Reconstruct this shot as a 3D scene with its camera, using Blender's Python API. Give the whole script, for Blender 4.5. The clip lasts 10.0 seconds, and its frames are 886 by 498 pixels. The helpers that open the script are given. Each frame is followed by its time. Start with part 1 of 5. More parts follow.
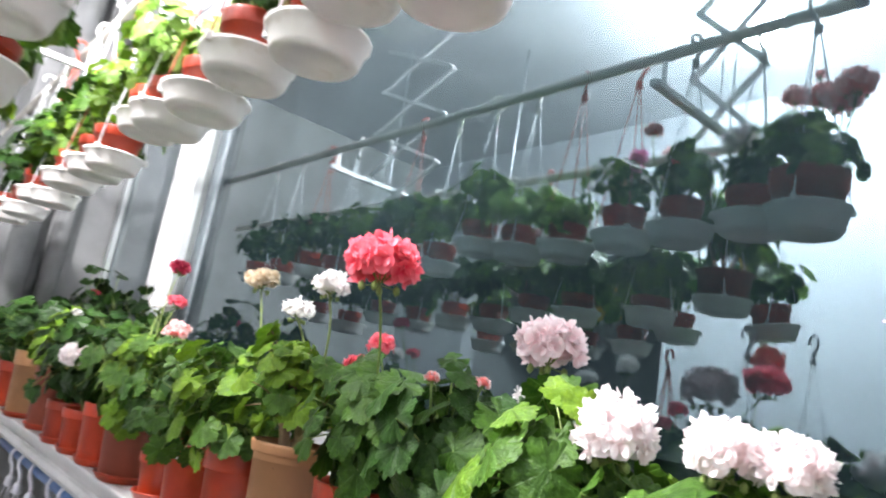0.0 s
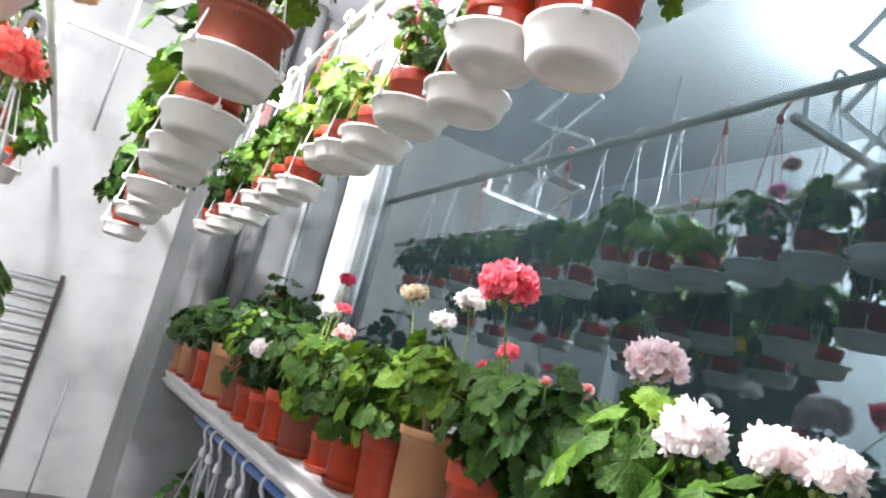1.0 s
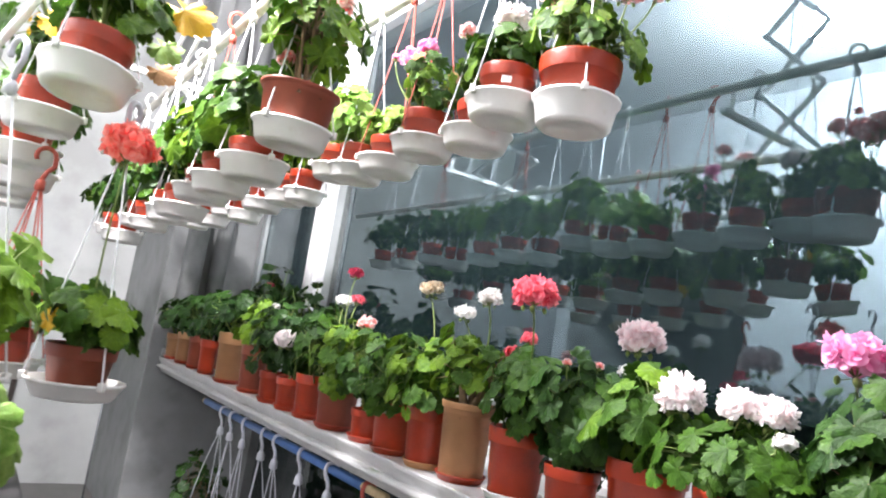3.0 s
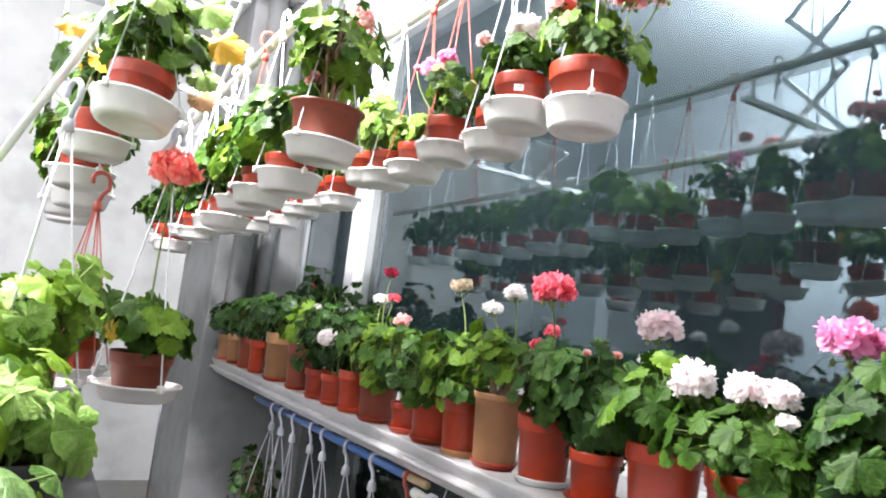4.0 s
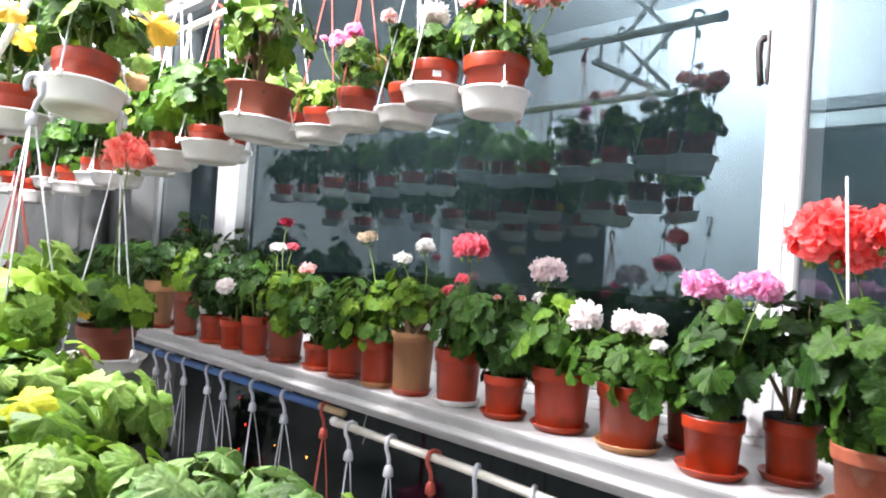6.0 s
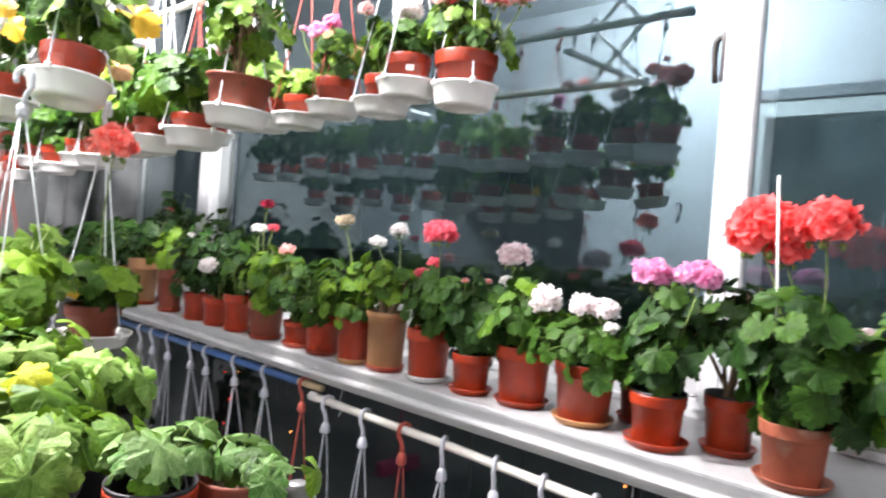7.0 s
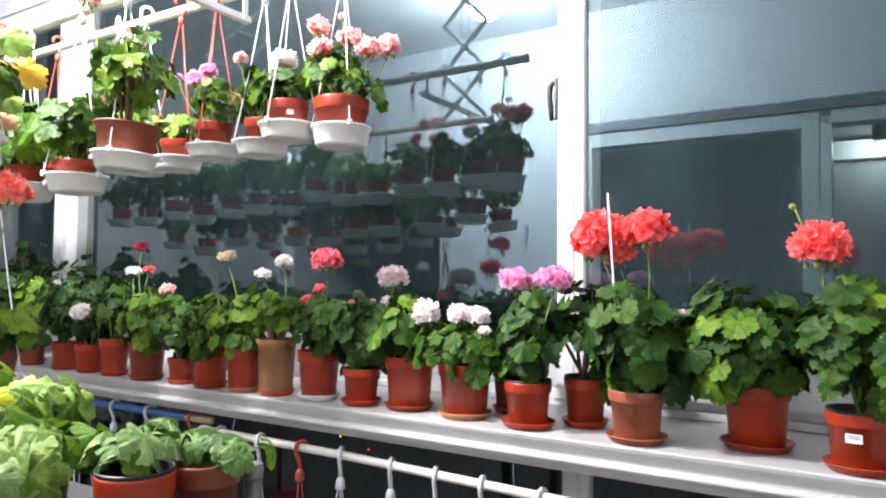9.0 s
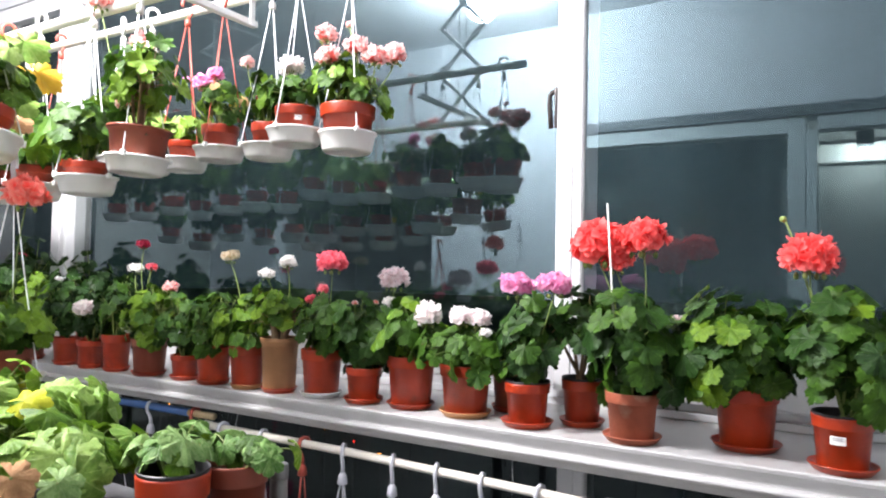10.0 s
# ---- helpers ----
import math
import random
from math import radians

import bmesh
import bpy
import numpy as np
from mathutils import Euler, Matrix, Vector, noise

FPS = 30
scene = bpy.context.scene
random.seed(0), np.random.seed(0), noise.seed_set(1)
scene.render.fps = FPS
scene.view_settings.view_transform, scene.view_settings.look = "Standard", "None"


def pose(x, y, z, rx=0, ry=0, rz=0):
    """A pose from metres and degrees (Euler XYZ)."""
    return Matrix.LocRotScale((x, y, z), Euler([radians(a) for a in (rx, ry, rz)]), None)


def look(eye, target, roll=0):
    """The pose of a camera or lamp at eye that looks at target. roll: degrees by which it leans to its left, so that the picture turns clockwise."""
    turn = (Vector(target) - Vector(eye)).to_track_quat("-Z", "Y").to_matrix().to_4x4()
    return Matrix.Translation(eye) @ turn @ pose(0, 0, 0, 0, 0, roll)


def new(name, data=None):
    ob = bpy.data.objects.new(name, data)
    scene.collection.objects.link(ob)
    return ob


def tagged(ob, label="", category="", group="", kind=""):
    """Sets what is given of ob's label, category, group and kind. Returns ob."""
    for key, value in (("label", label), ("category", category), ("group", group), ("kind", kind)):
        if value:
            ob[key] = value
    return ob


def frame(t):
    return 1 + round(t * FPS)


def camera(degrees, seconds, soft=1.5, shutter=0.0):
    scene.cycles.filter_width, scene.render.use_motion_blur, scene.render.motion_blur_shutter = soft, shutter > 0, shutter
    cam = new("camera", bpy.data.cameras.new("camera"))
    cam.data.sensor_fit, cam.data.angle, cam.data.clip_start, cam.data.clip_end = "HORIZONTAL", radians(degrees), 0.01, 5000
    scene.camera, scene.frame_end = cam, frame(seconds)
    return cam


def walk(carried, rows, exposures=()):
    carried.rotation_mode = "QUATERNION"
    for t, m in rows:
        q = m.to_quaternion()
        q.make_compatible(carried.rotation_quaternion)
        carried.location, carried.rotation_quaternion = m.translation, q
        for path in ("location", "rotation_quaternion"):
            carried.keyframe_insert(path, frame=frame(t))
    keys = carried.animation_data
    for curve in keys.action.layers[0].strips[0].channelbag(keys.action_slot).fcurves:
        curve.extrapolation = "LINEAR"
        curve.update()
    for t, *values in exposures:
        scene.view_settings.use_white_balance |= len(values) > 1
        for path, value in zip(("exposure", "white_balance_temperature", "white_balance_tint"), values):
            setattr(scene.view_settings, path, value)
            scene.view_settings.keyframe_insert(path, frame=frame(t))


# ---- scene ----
cam = camera(64.5, 10.0, soft=2.0, shutter=0.6)
PATH = [
    (0, (0.008, -0.06, 1.236), (1.253, 1.45, 1.65), 9.7),
    (0.5, (-0.045, -0.183, 1.215), (1.035, 1.44, 1.661), 13.2),
    (1, (-0.075, -0.242, 1.216), (0.812, 1.512, 1.589), 14.3),
    (1.5, (-0.099, -0.259, 1.228), (0.766, 1.497, 1.636), 13.4),
    (2, (-0.197, -0.286, 1.242), (0.715, 1.456, 1.612), 12.2),
    (2.5, (-0.341, -0.352, 1.243), (0.706, 1.324, 1.556), 10.3),
    (2.7, (-0.393, -0.381, 1.247), (0.695, 1.272, 1.532), 9.3),
    (3.8, (-0.454, -0.511, 1.275), (0.564, 1.196, 1.491), 6.7),
    (4, (-0.451, -0.527, 1.273), (0.535, 1.198, 1.498), 6.9),
    (4.5, (-0.5, -0.586, 1.283), (0.559, 1.098, 1.49), 6.6),
    (5, (-0.592, -0.554, 1.297), (0.615, 1.029, 1.485), 4.4),
    (5.5, (-0.767, -0.544, 1.33), (0.583, 0.93, 1.408), 3.6),
    (5.7, (-0.794, -0.548, 1.336), (0.612, 0.873, 1.401), 3.7),
    (6.8, (-0.829, -0.668, 1.367), (0.573, 0.757, 1.322), 4.2),
    (7, (-0.852, -0.673, 1.369), (0.59, 0.713, 1.339), 4.5),
    (7.5, (-0.949, -0.653, 1.371), (0.629, 0.576, 1.369), 2.1),
    (8, (-1.078, -0.641, 1.382), (0.591, 0.461, 1.401), 3.3),
    (8.5, (-1.068, -0.702, 1.365), (0.565, 0.446, 1.499), 2.4),
    (9, (-1.075, -0.747, 1.324), (0.62, 0.31, 1.416), 0.6),
    (9.5, (-1.112, -0.74, 1.344), (0.585, 0.315, 1.426), -0.1),
    (10, (-1.155, -0.738, 1.353), (0.563, 0.285, 1.425), 1.2),
]
walk(cam, [(t, look(eye, target, roll)) for t, eye, target, roll in PATH], ((0, 0.68), (0.8, 0.58), (2.5, 0.49), (4.5, 0.47), (5.5, 0.42), (7, 0.34), (8, 0.31), (9, 0.16), (10, 0.11)))

# ---- world, lamps and exposure ----
world = bpy.data.worlds.new("night")
world.use_nodes = True
scene.world = world
world.node_tree.nodes["Background"].inputs[0].default_value = (0.30, 0.475, 0.56, 1)
world.node_tree.nodes["Background"].inputs[1].default_value = 0.050


def lamp(name, kind, m, energy, colour, **more):
    data = bpy.data.lights.new(name, kind)
    data.energy, data.color = energy, colour
    if kind == "AREA":
        data.shape, data.size, data.size_y = "RECTANGLE", more["size"], more["size_y"]
    else:
        data.shadow_soft_size = more["size"]
    ob = new(name, data)
    ob.matrix_world = m
    return ob


CEIL = 3.18
lamp("ceiling_lamp_light", "POINT", pose(-0.66, 1.28, 3.02), 520, (1.0, 0.955, 0.985), size=0.10)
lamp("room_lamp_light", "POINT", pose(-2.75, -0.765, 2.287), 26, (1.0, 0.95, 0.88), size=0.036)

# ---- materials ----


def mat(name, colour, rough=0.5, metal=0.0, vary=0.12, scale=30.0, bump=0.15, bump_scale=120.0, spots=None, spot_scale=4.0, spot_at=0.6, transl=0.0, coat=0.0, rand=0.0):
    """Principled surface with colour variation at two scales and a fine bump."""
    m = bpy.data.materials.new(name)
    m.use_nodes = True
    nt = m.node_tree
    n, l = nt.nodes, nt.links
    b = n["Principled BSDF"]
    b.inputs["Roughness"].default_value, b.inputs["Metallic"].default_value = rough, metal
    b.inputs["Coat Weight"].default_value = coat
    tc = n.new("ShaderNodeTexCoord")
    fine = n.new("ShaderNodeTexNoise")
    fine.inputs["Scale"].default_value, fine.inputs["Detail"].default_value = scale, 5
    l.new(tc.outputs["Object"], fine.inputs["Vector"])
    coarse = n.new("ShaderNodeTexNoise")
    coarse.inputs["Scale"].default_value, coarse.inputs["Detail"].default_value = spot_scale, 6
    l.new(tc.outputs["Object"], coarse.inputs["Vector"])
    ramp = n.new("ShaderNodeMapRange")
    ramp.inputs["To Min"].default_value, ramp.inputs["To Max"].default_value = 1 - vary, 1 + vary
    ramp.inputs["From Min"].default_value, ramp.inputs["From Max"].default_value = 0.3, 0.7
    l.new(fine.outputs["Fac"], ramp.inputs["Value"])
    last = ramp.outputs["Result"]
    if rand:
        info = n.new("ShaderNodeObjectInfo")
        rr = n.new("ShaderNodeMapRange")
        rr.inputs["To Min"].default_value, rr.inputs["To Max"].default_value = 1 - rand, 1 + rand
        l.new(info.outputs["Random"], rr.inputs["Value"])
        mul = n.new("ShaderNodeMath")
        mul.operation = "MULTIPLY"
        l.new(last, mul.inputs[0]), l.new(rr.outputs["Result"], mul.inputs[1])
        last = mul.outputs[0]
    mixc = n.new("ShaderNodeMix")
    mixc.data_type, mixc.blend_type = "RGBA", "MULTIPLY"
    mixc.inputs["Factor"].default_value = 1
    mixc.inputs["A"].default_value = (*colour, 1)
    l.new(last, mixc.inputs["B"])
    out = mixc.outputs["Result"]
    if spots:
        st = n.new("ShaderNodeMapRange")
        st.inputs["From Min"].default_value, st.inputs["From Max"].default_value = spot_at, spot_at + 0.15
        l.new(coarse.outputs["Fac"], st.inputs["Value"])
        mx = n.new("ShaderNodeMix")
        mx.data_type = "RGBA"
        l.new(st.outputs["Result"], mx.inputs["Factor"]), l.new(out, mx.inputs["A"])
        mx.inputs["B"].default_value = (*spots, 1)
        out = mx.outputs["Result"]
    l.new(out, b.inputs["Base Color"])
    if bump:
        bt = n.new("ShaderNodeTexNoise")
        bt.inputs["Scale"].default_value, bt.inputs["Detail"].default_value = bump_scale, 4
        l.new(tc.outputs["Object"], bt.inputs["Vector"])
        bp = n.new("ShaderNodeBump")
        bp.inputs["Strength"].default_value, bp.inputs["Distance"].default_value = bump, 0.003
        l.new(bt.outputs["Fac"], bp.inputs["Height"]), l.new(bp.outputs["Normal"], b.inputs["Normal"])
    if transl:
        tr = n.new("ShaderNodeBsdfTranslucent")
        mx = n.new("ShaderNodeMixShader")
        mx.inputs[0].default_value = transl
        l.new(out, tr.inputs["Color"])
        l.new(b.outputs[0], mx.inputs[1]), l.new(tr.outputs[0], mx.inputs[2])
        l.new(mx.outputs[0], n["Material Output"].inputs["Surface"])
    return m


def leaf_mat(name, dark, light, vein, rough=0.42, zone=0.0):
    """A leaf: radial veins and a zone by the leaf's own UV, patches by noise, each leaf of its own tone."""
    m = bpy.data.materials.new(name)
    m.use_nodes = True
    nt = m.node_tree
    n, l = nt.nodes, nt.links
    b = n["Principled BSDF"]
    b.inputs["Roughness"].default_value = rough
    b.inputs["Specular IOR Level"].default_value = 0.20
    uv = n.new("ShaderNodeUVMap")
    sep = n.new("ShaderNodeSeparateXYZ")
    l.new(uv.outputs["UV"], sep.inputs[0])
    info, geo = n.new("ShaderNodeObjectInfo"), n.new("ShaderNodeNewGeometry")

    def math_node(op, a, c):
        k = n.new("ShaderNodeMath")
        k.operation = op
        for i, v in enumerate((a, c)):
            if isinstance(v, (int, float)):
                k.inputs[i].default_value = v
            elif v is not None:
                l.new(v, k.inputs[i])
        return k.outputs[0]

    tone = math_node("FRACT", math_node("ADD", info.outputs["Random"], geo.outputs["Random Per Island"]), None)
    tc = n.new("ShaderNodeTexCoord")
    patch = n.new("ShaderNodeTexNoise")
    patch.inputs["Scale"].default_value, patch.inputs["Detail"].default_value = 5, 5
    l.new(tc.outputs["Object"], patch.inputs["Vector"])
    crinkle = n.new("ShaderNodeTexNoise")
    crinkle.inputs["Scale"].default_value, crinkle.inputs["Detail"].default_value = 17, 3
    l.new(tc.outputs["Object"], crinkle.inputs["Vector"])
    f = math_node("ADD", math_node("MULTIPLY", tone, 0.62), math_node("MULTIPLY", math_node("SUBTRACT", patch.outputs["Fac"], 0.36), 1.15))
    f = math_node("ADD", f, math_node("MULTIPLY", math_node("SUBTRACT", crinkle.outputs["Fac"], 0.5), 0.9))
    mx = n.new("ShaderNodeMix")
    mx.data_type = "RGBA"
    l.new(f, mx.inputs["Factor"])
    mx.inputs["A"].default_value, mx.inputs["B"].default_value = (*dark, 1), (*light, 1)
    # veins: seven rays, u holds the angle, v the way from the stalk to the edge
    ray = math_node("ABSOLUTE", math_node("SINE", math_node("MULTIPLY", sep.outputs["X"], math.pi * 7), None), None)
    line = n.new("ShaderNodeMapRange")
    line.inputs["From Min"].default_value, line.inputs["From Max"].default_value = 0.0, 0.13
    line.inputs["To Min"].default_value, line.inputs["To Max"].default_value = 0.52, 0.0
    l.new(ray, line.inputs["Value"])
    vm = n.new("ShaderNodeMix")
    vm.data_type = "RGBA"
    l.new(line.outputs["Result"], vm.inputs["Factor"]), l.new(mx.outputs["Result"], vm.inputs["A"])
    vm.inputs["B"].default_value = (*vein, 1)
    out = vm.outputs["Result"]
    if zone:
        z = n.new("ShaderNodeMapRange")
        z.interpolation_type = "SMOOTHSTEP"
        z.inputs["From Min"].default_value, z.inputs["From Max"].default_value = 0.75, 0.5
        l.new(sep.outputs["Y"], z.inputs["Value"])
        zm = n.new("ShaderNodeMix")
        zm.data_type, zm.blend_type = "RGBA", "MULTIPLY"
        l.new(math_node("MULTIPLY", z.outputs["Result"], zone), zm.inputs["Factor"]), l.new(out, zm.inputs["A"])
        zm.inputs["B"].default_value = (0.35, 0.45, 0.3, 1)
        out = zm.outputs["Result"]
    l.new(out, b.inputs["Base Color"])
    bp = n.new("ShaderNodeBump")
    bp.inputs["Strength"].default_value, bp.inputs["Distance"].default_value = 0.5, 0.004
    l.new(math_node("ADD", math_node("SUBTRACT", math_node("MULTIPLY", crinkle.outputs["Fac"], 1.1), line.outputs["Result"]), math_node("MULTIPLY", patch.outputs["Fac"], 1.5)), bp.inputs["Height"])
    l.new(bp.outputs["Normal"], b.inputs["Normal"])
    tr = n.new("ShaderNodeBsdfTranslucent")
    ms = n.new("ShaderNodeMixShader")
    ms.inputs[0].default_value = 0.20
    l.new(out, tr.inputs["Color"]), l.new(b.outputs[0], ms.inputs[1]), l.new(tr.outputs[0], ms.inputs[2])
    l.new(ms.outputs[0], n["Material Output"].inputs["Surface"])
    return m


def petal_mat(name, inner, outer):
    m = bpy.data.materials.new(name)
    m.use_nodes = True
    nt = m.node_tree
    n, l = nt.nodes, nt.links
    b = n["Principled BSDF"]
    b.inputs["Roughness"].default_value = 0.6
    uv, sep = n.new("ShaderNodeUVMap"), n.new("ShaderNodeSeparateXYZ")
    l.new(uv.outputs["UV"], sep.inputs[0])
    geo = n.new("ShaderNodeNewGeometry")
    add = n.new("ShaderNodeMath")
    add.operation = "MULTIPLY_ADD"
    l.new(geo.outputs["Random Per Island"], add.inputs[0])
    add.inputs[1].default_value = 0.45
    l.new(sep.outputs["Y"], add.inputs[2])
    mr = n.new("ShaderNodeMapRange")
    mr.inputs["From Min"].default_value, mr.inputs["From Max"].default_value = 0.3, 1.2
    l.new(add.outputs[0], mr.inputs["Value"])
    mx = n.new("ShaderNodeMix")
    mx.data_type = "RGBA"
    l.new(mr.outputs["Result"], mx.inputs["Factor"])
    mx.inputs["A"].default_value, mx.inputs["B"].default_value = (*inner, 1), (*outer, 1)
    l.new(mx.outputs["Result"], b.inputs["Base Color"])
    tr, ms = n.new("ShaderNodeBsdfTranslucent"), n.new("ShaderNodeMixShader")
    ms.inputs[0].default_value = 0.48
    l.new(mx.outputs["Result"], tr.inputs["Color"]), l.new(b.outputs[0], ms.inputs[1]), l.new(tr.outputs[0], ms.inputs[2])
    l.new(ms.outputs[0], n["Material Output"].inputs["Surface"])
    return m


def glow_mat(name, colour, strength):
    m = bpy.data.materials.new(name)
    m.use_nodes = True
    b = m.node_tree.nodes["Principled BSDF"]
    b.inputs["Base Color"].default_value = (*colour, 1)
    b.inputs["Emission Color"].default_value, b.inputs["Emission Strength"].default_value = (*colour, 1), strength
    return m


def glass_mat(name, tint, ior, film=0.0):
    """Coated window glass; film paints a faint teal haze over it in patches."""
    m = bpy.data.materials.new(name)
    m.use_nodes = True
    nt = m.node_tree
    n, l = nt.nodes, nt.links
    g = n["Principled BSDF"]
    g.inputs["Base Color"].default_value, g.inputs["IOR"].default_value, g.inputs["Roughness"].default_value = (*tint, 1), ior, 0.0
    g.inputs["Transmission Weight"].default_value = 1.0
    g.inputs["Specular Tint"].default_value = (0.70, 0.93, 1.0, 1)
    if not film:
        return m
    # the painted haze: fine vertical runs and broad patches
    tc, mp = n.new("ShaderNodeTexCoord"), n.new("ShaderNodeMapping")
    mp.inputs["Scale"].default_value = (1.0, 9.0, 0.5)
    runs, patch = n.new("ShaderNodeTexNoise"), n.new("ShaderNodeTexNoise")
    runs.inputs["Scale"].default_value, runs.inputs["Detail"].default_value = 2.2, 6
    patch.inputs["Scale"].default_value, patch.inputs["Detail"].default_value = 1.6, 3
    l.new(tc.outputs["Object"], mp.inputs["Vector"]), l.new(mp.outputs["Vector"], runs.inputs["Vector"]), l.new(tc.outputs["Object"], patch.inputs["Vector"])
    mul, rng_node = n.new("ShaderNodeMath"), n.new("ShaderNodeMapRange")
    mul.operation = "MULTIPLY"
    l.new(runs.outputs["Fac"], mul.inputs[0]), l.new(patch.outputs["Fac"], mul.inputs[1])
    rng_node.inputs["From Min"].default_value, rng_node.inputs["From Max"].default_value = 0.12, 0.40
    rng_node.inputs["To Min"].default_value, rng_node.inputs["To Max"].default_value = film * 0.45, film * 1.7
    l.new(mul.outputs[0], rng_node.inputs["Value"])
    haze, ms = n.new("ShaderNodeBsdfDiffuse"), n.new("ShaderNodeMixShader")
    haze.inputs["Color"].default_value = (0.42, 0.66, 0.72, 1)
    l.new(rng_node.outputs["Result"], ms.inputs[0]), l.new(g.outputs[0], ms.inputs[1]), l.new(haze.outputs[0], ms.inputs[2])
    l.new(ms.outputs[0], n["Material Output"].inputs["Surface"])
    return m


